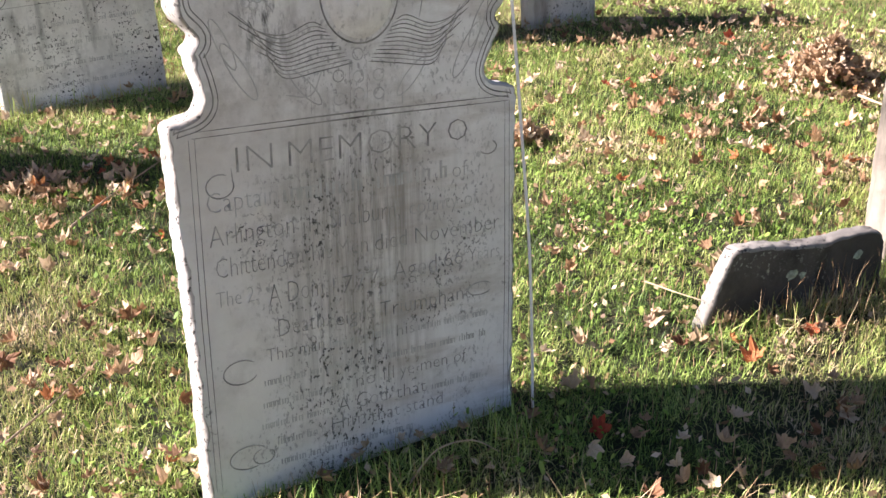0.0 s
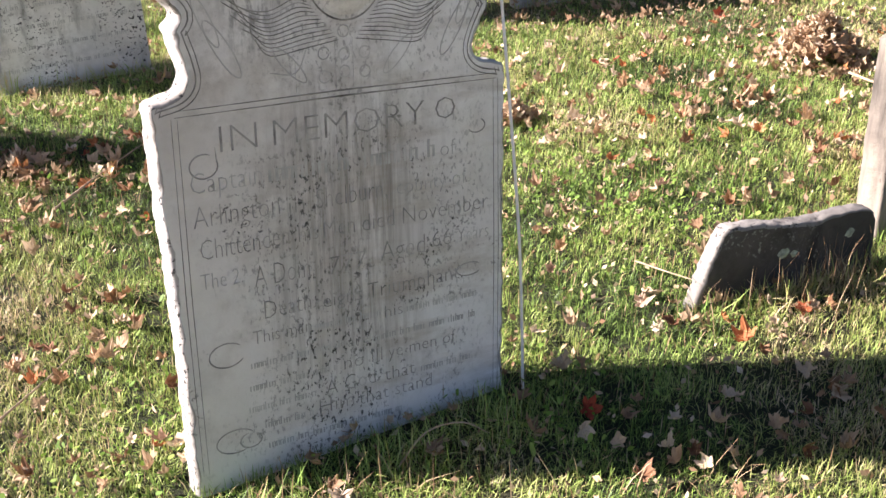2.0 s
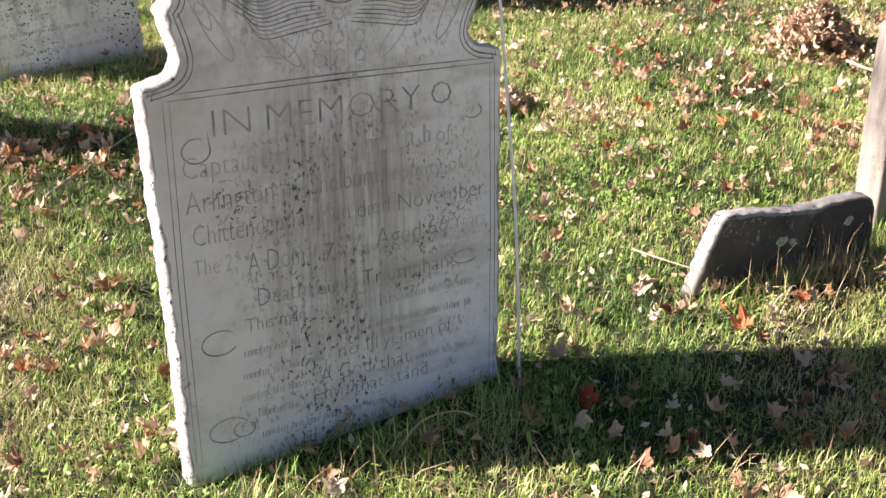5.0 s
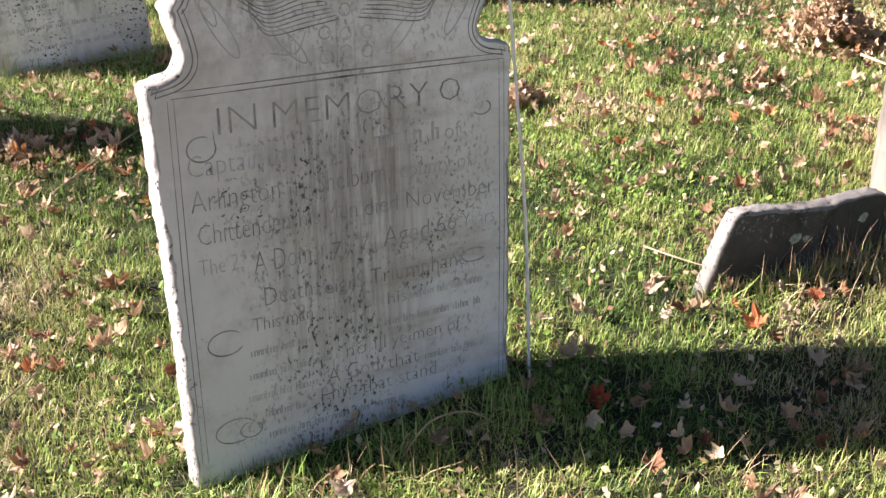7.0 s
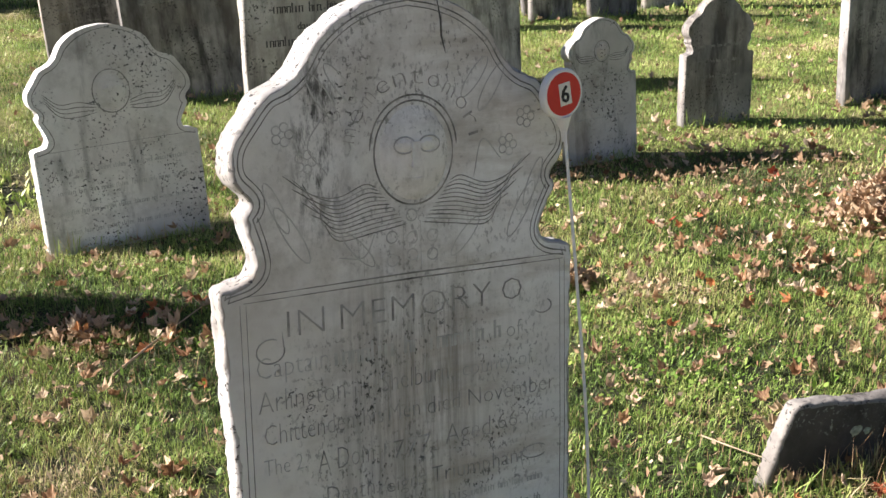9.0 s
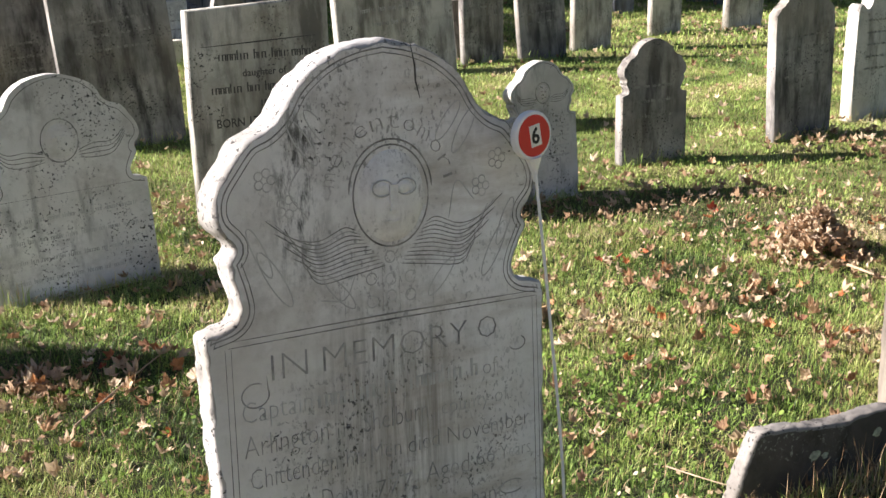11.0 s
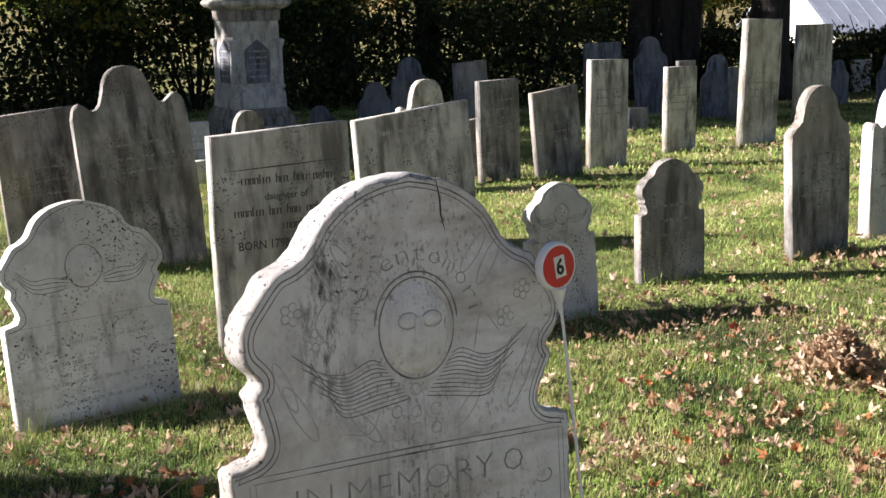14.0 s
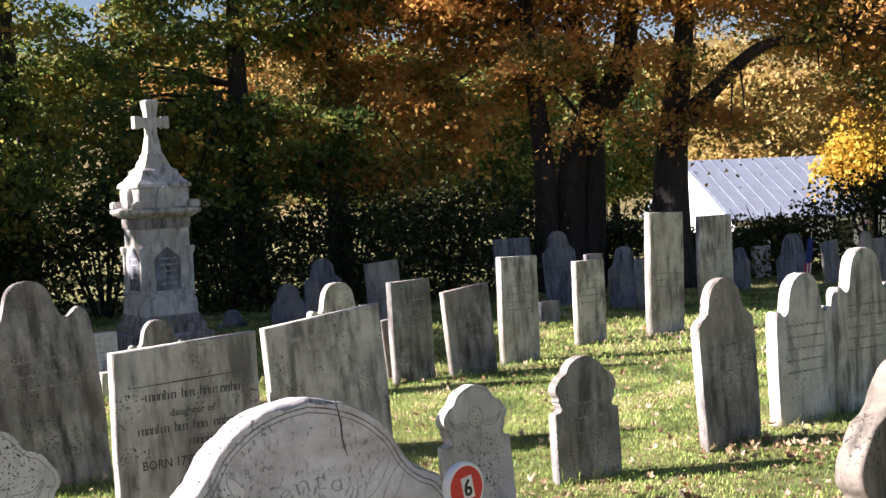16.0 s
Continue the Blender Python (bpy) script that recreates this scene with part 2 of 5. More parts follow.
M["weed"] = island_mat("weed_leaves", [(0.0, (0.12, 0.22, 0.03)), (0.6, (0.20, 0.34, 0.055)), (1.0, (0.34, 0.44, 0.10))], 0.6, 0.35)
M["fallen"] = island_mat("fallen_maple_leaf", [(0.0, (0.18, 0.085, 0.045)), (0.25, (0.35, 0.20, 0.10)), (0.5, (0.50, 0.35, 0.21)), (0.78, (0.68, 0.54, 0.38)), (0.88, (0.48, 0.22, 0.085)), (0.97, (0.42, 0.15, 0.06)), (1.0, (0.34, 0.07, 0.04))], 0.7, 0.2, "object")
M["litter"] = island_mat("leaf_litter", [(0.0, (0.22, 0.13, 0.07)), (0.3, (0.40, 0.27, 0.16)), (0.6, (0.56, 0.43, 0.28)), (0.85, (0.72, 0.60, 0.44)), (1.0, (0.30, 0.18, 0.12))], 0.7, 0.2)
M["maple_green"] = island_mat("maple_leaves_green", [(0.0, (0.035, 0.065, 0.022)), (0.4, (0.10, 0.17, 0.045)), (0.65, (0.30, 0.34, 0.075)), (0.85, (0.54, 0.39, 0.09)), (1.0, (0.42, 0.18, 0.06))], 0.5, 0.55, patches=0.7)
M["maple_gold"] = island_mat("maple_leaves_gold", [(0.0, (0.06, 0.09, 0.025)), (0.25, (0.16, 0.18, 0.045)), (0.45, (0.52, 0.34, 0.09)), (0.65, (0.58, 0.27, 0.085)), (0.85, (0.76, 0.50, 0.13)), (1.0, (0.42, 0.18, 0.07))], 0.5, 0.55, patches=0.7)
M["maple_yellow"] = island_mat("maple_leaves_yellow", [(0.0, (0.45, 0.36, 0.05)), (0.5, (0.70, 0.50, 0.08)), (1.0, (0.60, 0.36, 0.06))], 0.5, 0.5, patches=0.7)
M["maple_pale"] = island_mat("maple_leaves_pale_gold", [(0.0, (0.20, 0.20, 0.07)), (0.35, (0.42, 0.33, 0.11)), (0.7, (0.60, 0.44, 0.16)), (0.9, (0.66, 0.50, 0.26)), (1.0, (0.40, 0.24, 0.10))], 0.5, 0.5, patches=0.4)
M["bush"] = island_mat("bush_leaves", [(0.0, (0.02, 0.033, 0.013)), (0.6, (0.05, 0.07, 0.022)), (0.9, (0.13, 0.14, 0.04)), (1.0, (0.26, 0.17, 0.05))], 0.55, 0.4, patches=0.8)


def bark_mat():
    m, nt, b = mat("dark_bark", 0.9)
    v = coords(nt, (7, 7, 1.2))
    n = noise_tex(nt, v, 2.5, 6, 0.65)
    nt.links.new(ramp(nt, n, [(0.3, (0.012, 0.010, 0.009)), (0.7, (0.05, 0.042, 0.035))]), b.inputs["Base Color"])
    bump(nt, b, n, 0.9, 0.03)
    return m


M["bark"] = bark_mat()

# ---- building blocks ----
def finish(bm, name):
    bmesh.ops.recalc_face_normals(bm, faces=bm.faces)
    me = bpy.data.meshes.new(name)
    bm.to_mesh(me)
    bm.free()
    return me


def part(name, bm, material, parent, label=""):
    """One mesh object under a thing or a part."""
    ob = new(name, finish(bm, name) if isinstance(bm, bmesh.types.BMesh) else bm)
    if not ob.data.materials:
        ob.data.materials.append(material)
    ob.parent = parent
    if label:
        tagged(ob, label)
    return ob


def thing(name, bm, material, m, label, category, group="", kind=""):
    ob = new(name, finish(bm, name) if isinstance(bm, bmesh.types.BMesh) else bm)
    if ob.data and not ob.data.materials:
        ob.data.materials.append(material)
    ob.matrix_world = m
    return tagged(ob, label, category, group, kind)


def box(bm, x0, x1, y0, y1, z0, z1):
    vs = [bm.verts.new((x, y, z)) for z in (z0, z1) for y in (y0, y1) for x in (x0, x1)]
    for f in ((0, 2, 3, 1), (4, 5, 7, 6), (0, 1, 5, 4), (2, 6, 7, 3), (0, 4, 6, 2), (1, 3, 7, 5)):
        bm.faces.new([vs[i] for i in f])
    return vs


def boxes(*dims, bevel=0.0):
    bm = bmesh.new()
    for d in dims:
        box(bm, *d)
    if bevel:
        bmesh.ops.bevel(bm, geom=bm.edges[:], offset=bevel, segments=2, affect="EDGES")
    return bm


def lathe(rings, sides=4, turn=math.pi / 4):
    """Rings of (half width, z) round the z axis; sides 4 gives a square plan."""
    bm = bmesh.new()
    k = 1 / math.cos(math.pi / sides)
    loops = [[bm.verts.new((r * k * math.cos(turn + 2 * math.pi * i / sides), r * k * math.sin(turn + 2 * math.pi * i / sides), z)) for i in range(sides)] for r, z in rings]
    for a, b in zip(loops, loops[1:]):
        for i in range(sides):
            bm.faces.new((a[i], a[(i + 1) % sides], b[(i + 1) % sides], b[i]))
    bm.faces.new(loops[0][::-1])
    bm.faces.new(loops[-1])
    return bm


def tube(points, radii, sides=8):
    bm = bmesh.new()
    add_tube(bm, points, radii, sides)
    return bm


def add_tube(bm, points, radii, sides=8):
    pts = [Vector(p) for p in points]
    loops = []
    for i, p in enumerate(pts):
        way = (pts[min(i + 1, len(pts) - 1)] - pts[max(i - 1, 0)]).normalized()
        a = way.cross(Vector((0.31, 0.95, 0.05)) if abs(way.y) < 0.9 else Vector((1, 0, 0))).normalized()
        b = way.cross(a)
        loops.append([bm.verts.new(p + radii[i] * (math.cos(t) * a + math.sin(t) * b)) for t in (2 * math.pi * k / sides for k in range(sides))])
    for a, b in zip(loops, loops[1:]):
        for k in range(sides):
            bm.faces.new((a[k], a[(k + 1) % sides], b[(k + 1) % sides], b[k]))
    bm.faces.new(loops[0][::-1])
    bm.faces.new(loops[-1])


def smooth(points, steps=4):
    """A Catmull-Rom line through the points."""
    p = [Vector((*q, 0)) if len(q) == 2 else Vector(q) for q in points]
    p = [2 * p[0] - p[1]] + p + [2 * p[-1] - p[-2]]
    out = []
    for i in range(1, len(p) - 2):
        for k in range(steps):
            t = k / steps
            a, b, c, d = p[i - 1:i + 3]
            out.append(0.5 * (2 * b + (c - a) * t + (2 * a - 5 * b + 4 * c - d) * t * t + (3 * b - a - 3 * c + d) * t ** 3))
    return out + [p[-2]]


def ease(a, b, y):
    t = min(1.0, max(0.0, (y - a) / (b - a)))
    return t * t * (3 - 2 * t)


def ground_z(x, y):
    far = 0.55 * ease(5, 22, y) + 1.9 * ease(24, 44, y)
    return 0.045 + 0.05 * ease(1.5, 3.5, y) - far + 0.012 * noise.noise((x * 1.3, y * 1.3, 0.0))


# ---- ground ----
def ground_sheet():
    bm = bmesh.new()
    xs = sorted(set([-900, -400, -160, -80, -50, -35, -26, -20, -15] + [i * 0.25 for i in range(-40, 41)] + [i * 0.1 for i in range(-25, 31)] + [15, 20, 26, 35, 50, 80, 160, 400, 900]))
    ys = sorted(set([-900, -400, -160, -80, -40, -20, -10, -6, -3] + [i * 0.1 for i in range(-10, 61)] + [6 + i * 0.4 for i in range(50)] + [28, 32, 36, 40, 44, 48, 60, 90, 160, 300, 500, 900]))
    grid = [[bm.verts.new((x, y, ground_z(x, y) if abs(x) < 30 and -10 < y < 60 else ground_z(0, y))) for x in xs] for y in ys]
    for a, b in zip(grid, grid[1:]):
        for i in range(len(xs) - 1):
            f = bm.faces.new((a[i], a[i + 1], b[i + 1], b[i]))
            f.smooth = True
    ob = thing("ground", bm, M["ground"], Matrix(), "mown lawn of short green and dry grass over soil", "ground", kind="structure")
    return ob


ground_sheet()

# ---- gravestones ----
def slab(outline, thick, edge=0.006, rough=0.0, seed=0):
    """A stone slab from its front outline (x, z); the front faces -y."""
    bm = bmesh.new()
    pts = []
    for i, (x, z) in enumerate(outline):
        n = noise.noise((x * 11 + seed, z * 11, seed * 3.7))
        pts.append((x + rough * n, z + rough * noise.noise((x * 10, z * 12 + seed, 9.1))))
    front = [bm.verts.new((x, -thick / 2, z)) for x, z in pts]
    back = [bm.verts.new((x, thick / 2, z)) for x, z in pts]
    n = len(pts)
    bm.faces.new(front)
    bm.faces.new(back[::-1])
    for i in range(n):
        bm.faces.new((front[i], front[(i + 1) % n], back[(i + 1) % n], back[i])).smooth = True
    rim = [e for e in bm.edges if len({v.co.y > 0 for v in e.verts}) == 1]
    bmesh.ops.bevel(bm, geom=rim, offset=edge, segments=2, affect="EDGES", clamp_overlap=True)
    return bm


def worn_slab(outline, thick, seed, step=0.014, chip=0.004, edge=0.008, deep=None):
    """A slab with a rough, chipped rim: the front and back are smooth, the rim (second material) is uneven."""
    n = len(outline)
    pts = []
    for i in range(n):
        a, b = Vector(outline[i]), Vector(outline[(i + 1) % n])
        k = max(1, int((b - a).length / step))
        pts += [a.lerp(b, j / k) for j in range(k)]
    n = len(pts)
    area = sum(pts[i].x * pts[(i + 1) % n].y - pts[(i + 1) % n].x * pts[i].y for i in range(n))
    inward = []
    for i in range(n):
        w = (pts[(i + 2) % n] - pts[i - 2]).normalized()
        inward.append(Vector((-w.y, w.x)) * (1 if area > 0 else -1))
    bm = bmesh.new()
    loops = []
    for f, base in ((-1.0, 1.0), (-0.9, 0.30), (-0.72, 0.06), (-0.45, 0.0), (-0.15, -0.05), (0.15, -0.05), (0.45, 0.0), (0.72, 0.06), (0.9, 0.3), (1.0, 1.0)):
        ring = []
        for p, q in zip(pts, inward):
            y = -thick / 2 + (f + 1) / 2 * (deep(p.y) if deep else thick)
            d = edge * base * (1.0 + 0.9 * noise.noise((p.x * 23, p.y * 23, seed + f * 0.5)))
            d += 0.6 * chip * noise.noise((p.x * 61, p.y * 61, y * 70 + seed)) + 0.5 * chip * noise.noise((p.x * 7, p.y * 7, seed * 2.1))
            d += 2.2 * chip * max(0.0, noise.noise((p.x * 17, p.y * 17, y * 20 + seed + 5)) - 0.32)
            ring.append(bm.verts.new((p.x + q.x * d, y, p.y + q.y * d)))
        loops.append(ring)
    bm.faces.new(loops[0])
    bm.faces.new(loops[-1][::-1])
    for a, b in zip(loops, loops[1:]):
        for i in range(n):
            fc = bm.faces.new((a[i], a[(i + 1) % n], b[(i + 1) % n], b[i]))
            fc.smooth, fc.material_index = True, 1
    return bm


def mirrored(half):
    """Full outline from the right half, given from the bottom up to the crown."""
    right = [(p[0], p[1]) for p in half]
    left = [(-x, z) for x, z in reversed(right) if x > 1e-4]
    return right + left


def outline_of(kind, w, h):
    u = w / 2
    if kind == "flat":
        return [(u * 0.97, -0.25), (u, h * 0.5), (u, h), (-u, h), (-u, h * 0.5), (-u * 0.97, -0.25)]
    if kind == "shoulder":
        half = [(u * 0.96, -0.25), (u, 0.3 * h), (u, h - 1.35 * u)]
        half += [(p.x, p.y) for p in smooth([(u, h - 1.15 * u), (u * 0.93, h - 1.0 * u), (u * 0.80, h - 0.92 * u), (u * 0.70, h - 0.86 * u), (u * 0.62, h - 0.74 * u)], 3)]
        half += [(u * 0.60 * math.cos(a), h - 0.62 * u + 0.62 * u * math.sin(a)) for a in (math.pi / 2 * k / 8 for k in range(9))]
        return mirrored(half)
    if kind == "eared":
        half = [(u * 0.95, -0.25), (u, 0.3 * h), (u * 0.99, h - 1.2 * u)]
        half += [(p.x, p.y) for p in smooth([(u * 0.98, h - 0.80 * u), (u * 0.92, h - 0.62 * u), (u * 0.80, h - 0.56 * u), (u * 0.70, h - 0.63 * u), (u * 0.60, h - 0.72 * u), (u * 0.48, h - 0.62 * u), (u * 0.42, h - 0.46 * u), (u * 0.40, h - 0.38 * u)], 4)]
        half += [(u * 0.38 * math.cos(a), h - 0.34 * u + 0.34 * u * math.sin(a)) for a in (math.pi / 2 * k / 8 for k in range(1, 9))]
        half[-1] = (0.0, h)
        return mirrored(half)
    if kind == "scroll":
        half = [(u * 0.95, -0.25), (u, 0.3 * h), (u, h - 1.25 * u)]
        half += [(p.x, p.y) for p in smooth([(u, h - 1.1 * u), (u * 0.99, h - 0.86 * u), (u * 0.86, h - 0.80 * u), (u * 0.76, h - 0.92 * u), (u * 0.63, h - 0.90 * u), (u * 0.56, h - 0.72 * u), (u * 0.52, h - 0.50 * u), (u * 0.44, h - 0.26 * u), (u * 0.27, h - 0.06 * u), (0.0, h)], 4)]
        return mirrored(half)
    # cherub: the eared, waisted crown of the old marble stones
    k = w / 0.704
    rel = [(0.352, -0.496), (0.34, -0.488), (0.298, -0.478), (0.281, -0.458), (0.29, -0.425), (0.308, -0.39), (0.316, -0.37), (0.306, -0.346), (0.334, -0.312), (0.342, -0.28), (0.334, -0.245), (0.308, -0.208), (0.274, -0.168), (0.236, -0.150), (0.206, -0.124), (0.174, -0.076), (0.120, -0.034), (0.059, -0.010), (0.0, 0.0)]
    half = [(u * 0.985, -0.25), (u, 0.2 * h)] + [(p.x * k, h + p.y * k) for p in smooth(rel, 6)]
    half[-1] = (0.0, h)
    return mirrored(half)


def bars(rows, thick, height=0.018):
    """Rows of (x0, x1, z): lines of worn lettering on the front, as word-long bars."""
    bm = bmesh.new()
    rng = random.Random(5)
    for x0, x1, z in rows:
        x, left = x0, rng.randint(3, 8)
        while x < x1 - 0.006:
            w, y0, y1 = height * rng.uniform(0.32, 0.62), -thick / 2 - 0.0008, -thick / 2 + 0.002
            up = height * (1.0 if rng.random() < 0.25 else 0.66)
            pen = height * 0.15
            box(bm, x, x + pen, y0, y1, z, z + up)
            if w > 0.42 * height:
                box(bm, x + w * 0.62, x + w * 0.62 + pen, y0, y1, z, z + height * 0.66)
                box(bm, x + pen * 1.1, x + w * 0.6, y0, y1, z + height * 0.57, z + height * 0.66)
            left -= 1
            x += w + (height * 0.55 if left <= 0 else 0)
            left = left or rng.randint(3, 8)
    return bm


def stroke(bm, pts, width, y, lift=0.0008):
    """A narrow carved line on the front plane at depth y."""
    p = [Vector((q[0], q[1])) for q in pts]
    prev = None
    for i, q in enumerate(p):
        way = (p[min(i + 1, len(p) - 1)] - p[max(i - 1, 0)])
        way = way.normalized() if way.length else Vector((1, 0))
        side = Vector((-way.y, way.x)) * width / 2
        w = 1.0 if 0 < i < len(p) - 1 else 0.35
        cur = [bm.verts.new((q.x + s * side.x * w, y - (lift if s == 0 else 0.0), q.y + s * side.y * w)) for s in (-1, 0, 1)]
        if prev:
            bm.faces.new((prev[0], cur[0], cur[1], prev[1]))
            bm.faces.new((prev[1], cur[1], cur[2], prev[2]))
        prev = cur


def strokes(lines, width, y):
    bm = bmesh.new()
    for ln in lines:
        stroke(bm, ln, width, y)
    return bm


def lettering(text, size, depth=0.0006, align="LEFT", weight=-0.023):
    cu = bpy.data.curves.new("lettering", "FONT")
    cu.body, cu.size, cu.extrude, cu.align_x, cu.resolution_u = text, size, depth, align, 2
    cu.offset = weight * size
    ob = bpy.data.objects.new("lettering", cu)
    scene.collection.objects.link(ob)
    me = bpy.data.meshes.new_from_object(ob.evaluated_get(bpy.context.evaluated_depsgraph_get()))
    bpy.data.objects.remove(ob)
    return me


def put_text(parent, text, x, z, width, height, y, material, tilt=0.0, name="letter", weight=-0.023):
    """Letters on a front plane, from (x, z), so wide and with capitals so high."""
    me = lettering(text, 1.0, weight=weight)
    xs = [v.co.x for v in me.vertices]
    ysz = [v.co.y for v in me.vertices]
    if not xs:
        return None
    x0, x1 = min(xs), max(xs)
    sx, sz = width / (x1 - x0), height / 0.70
    me.transform(Matrix(((sx, 0, 0, -x0 * sx), (0, sz, 0, 0), (0, 0, 1, 0), (0, 0, 0, 1))))
    # split into letters: pieces that overlap in x belong to one letter
    bm = bmesh.new()
    bm.from_mesh(me)
    seen, groups = set(), []
    for f in bm.faces:
        if f in seen:
            continue
        todo, island = [f], []
        seen.add(f)
        while todo:
            q = todo.pop()
            island.append(q)
            for e in q.edges:
                for o in e.link_faces:
                    if o not in seen:
                        seen.add(o)
                        todo.append(o)
        xs = [v.co.x for q in island for v in q.verts]
        groups.append([min(xs), max(xs), island])
    groups.sort(key=lambda g: g[0])
    merged = []
    for g in groups:
        if merged and g[0] < merged[-1][1] - 0.001:
            merged[-1][1] = max(merged[-1][1], g[1])
            merged[-1][2] += g[2]
        else:
            merged.append(g)
    first = None
    for g in merged:
        out = bmesh.new()
        made = {}
        for f in g[2]:
            for v in f.verts:
                if v not in made:
                    made[v] = out.verts.new(v.co)
            out.faces.new([made[v] for v in f.verts])
        ob = part(name, out, material, parent)
        ob.matrix_basis = pose(x, y - 0.0005, z, 90, -tilt, 0)
        first = first or ob
    bm.free()
    bpy.data.meshes.remove(me)
    return first


def arc(cx, cz, rx, rz, a0, a1, n=24):
    return [(cx + rx * math.cos(radians(a0 + (a1 - a0) * i / n)), cz + rz * math.sin(radians(a0 + (a1 - a0) * i / n))) for i in range(n + 1)]


def relief_oval(cx, cz, rx, rz, y, depth, small=True):
    """A low rounded oval with plain bosses, one mesh."""
    bm = bmesh.new()
    def dome(ox, oz, ax, az, d, y0, rings=4, n=24):
        centre = bm.verts.new((ox, y0 - d, oz))
        prev = None
        for r in range(1, rings + 1):
            k = r / rings
            cur = [bm.verts.new((ox + ax * k * math.cos(t), y0 - d * math.sqrt(max(0.0, 1 - k ** 3)), oz + az * k * math.sin(t))) for t in (2 * math.pi * i / n for i in range(n))]
            for i in range(n):
                j = (i + 1) % n
                bm.faces.new((centre, cur[i], cur[j]) if prev is None else (prev[i], cur[i], cur[j], prev[j])).smooth = True
            prev = cur
    dome(cx, cz, rx, rz, depth, y)
    if small:
        s = rx / 0.072
        for ox in (-0.026, 0.020):
            dome(cx + ox * s, cz + 0.016 * s, 0.019 * s, 0.013 * s, 0.004 * s, y - depth * 0.92, 3, 14)
        box(bm, cx - 0.011 * s, cx + 0.006 * s, y - depth - 0.005 * s, y - depth * 0.7, cz - 0.026 * s, cz + 0.022 * s)
        box(bm, cx - 0.018 * s, cx + 0.014 * s, y - depth - 0.0005, y - depth * 0.6, cz - 0.047 * s, cz - 0.044 * s)
    return bm


# the tall old marble stone that the camera stands before
T0 = 0.09
MAIN = Matrix(((0.8285, -0.5593, -0.0277, -0.132), (0.5566, 0.8171, 0.1503, 1.882), (-0.0614, -0.1400, 0.9882, 0.064), (0, 0, 0, 1)))
main_outline = [(x - (0.022 * ease(0.2, 0.70, z) * (1 - ease(0.74, 0.88, z)) if x < 0 else 0.0), z) for x, z in outline_of("cherub", 0.706, 1.211)]


def main_depth(z):
    """The slab is thinner at its foot than at the crown."""
    return 0.058 + 0.036 * ease(0.65, 1.2, z)


main_stone = thing("gravestone", worn_slab(main_outline, T0, 1, 0.010, 0.0055, 0.008, main_depth), M["main"], MAIN,
                   "old white marble gravestone with carved winged oval and worn inscription", "gravestone", "gravestones")
main_stone.data.materials.append(M["rim"])
FY = -T0 / 2


def inset(outline, d, zmin):
    """The outline moved inwards, without its foot."""
    n = len(outline)
    out = []
    for i in range(n):
        a, b, c = Vector(outline[i - 1]), Vector(outline[i]), Vector(outline[(i + 1) % n])
        w = (c - a).normalized()
        q = b + Vector((-w.y, w.x)) * d
        if b.y > zmin:
            out.append((q.x, q.y))
    return out


for d, w in ((0.017, 0.0028), (0.026, 0.0020)):
    part("border_line", strokes([inset(main_outline, d, 0.70)], w, FY), M["groove"], main_stone, "dark grooved border line")
lines = [[(s * 0.336, 0.69), (s * 0.338, 0.35), (s * 0.335, 0.0)] for s in (-1, 1)] + [[(s * 0.325, 0.69), (s * 0.327, 0.35), (s * 0.324, 0.0)] for s in (-1, 1)]
for ln in lines:
    part("side_border", strokes([ln], 0.002, FY), M["groove"], main_stone)
part("divider_line", strokes([[(-0.33, 0.703), (0.0, 0.7045), (0.332, 0.70)], [(-0.33, 0.692), (0.0, 0.694), (0.332, 0.69)]], 0.0034, FY), M["groove"], main_stone, "double grooved dividing line")
part("oval_medallion", relief_oval(0.006, 0.925, 0.072, 0.088, FY + 0.001, 0.012), M["main"], main_stone, "plain carved oval in low relief")
part("oval_rim", strokes([arc(0.006, 0.925, 0.080, 0.094, 0, 360, 40), arc(0.006, 0.935, 0.088, 0.094, 0, 180, 30)], 0.0034, FY), M["groove"], main_stone)
for ox in (-0.025, 0.0255):
    part("boss_ring", strokes([arc(0.006 + ox, 0.941, 0.021, 0.015, 0, 360, 20)], 0.003, FY - 0.0125), M["faint"], main_stone)
feathers = []
for side in (-1, 1):
    for k in range(12):
        f = k / 11
        x0, z0 = 0.016 + 0.06 * (1 - f), 0.797 + 0.072 * (1 - f)
        pts = smooth([(x0, z0), (0.10 - 0.02 * f, 0.876 - 0.088 * f), (0.15, 0.858 - 0.078 * f), (0.20 - 0.025 * f, 0.868 - 0.064 * f + 0.004 * (k % 2)), (0.252 - 0.06 * f - 0.012 * (k % 3), 0.905 - 0.088 * f)], 5)
        feathers.append([(0.004 + side * p.x, p.y) for p in pts])
for ln in feathers:
    part("carved_feather", strokes([ln], 0.0019, FY), M["groove" if len(main_stone.children) % 3 else "letter"], main_stone)
leaves = []
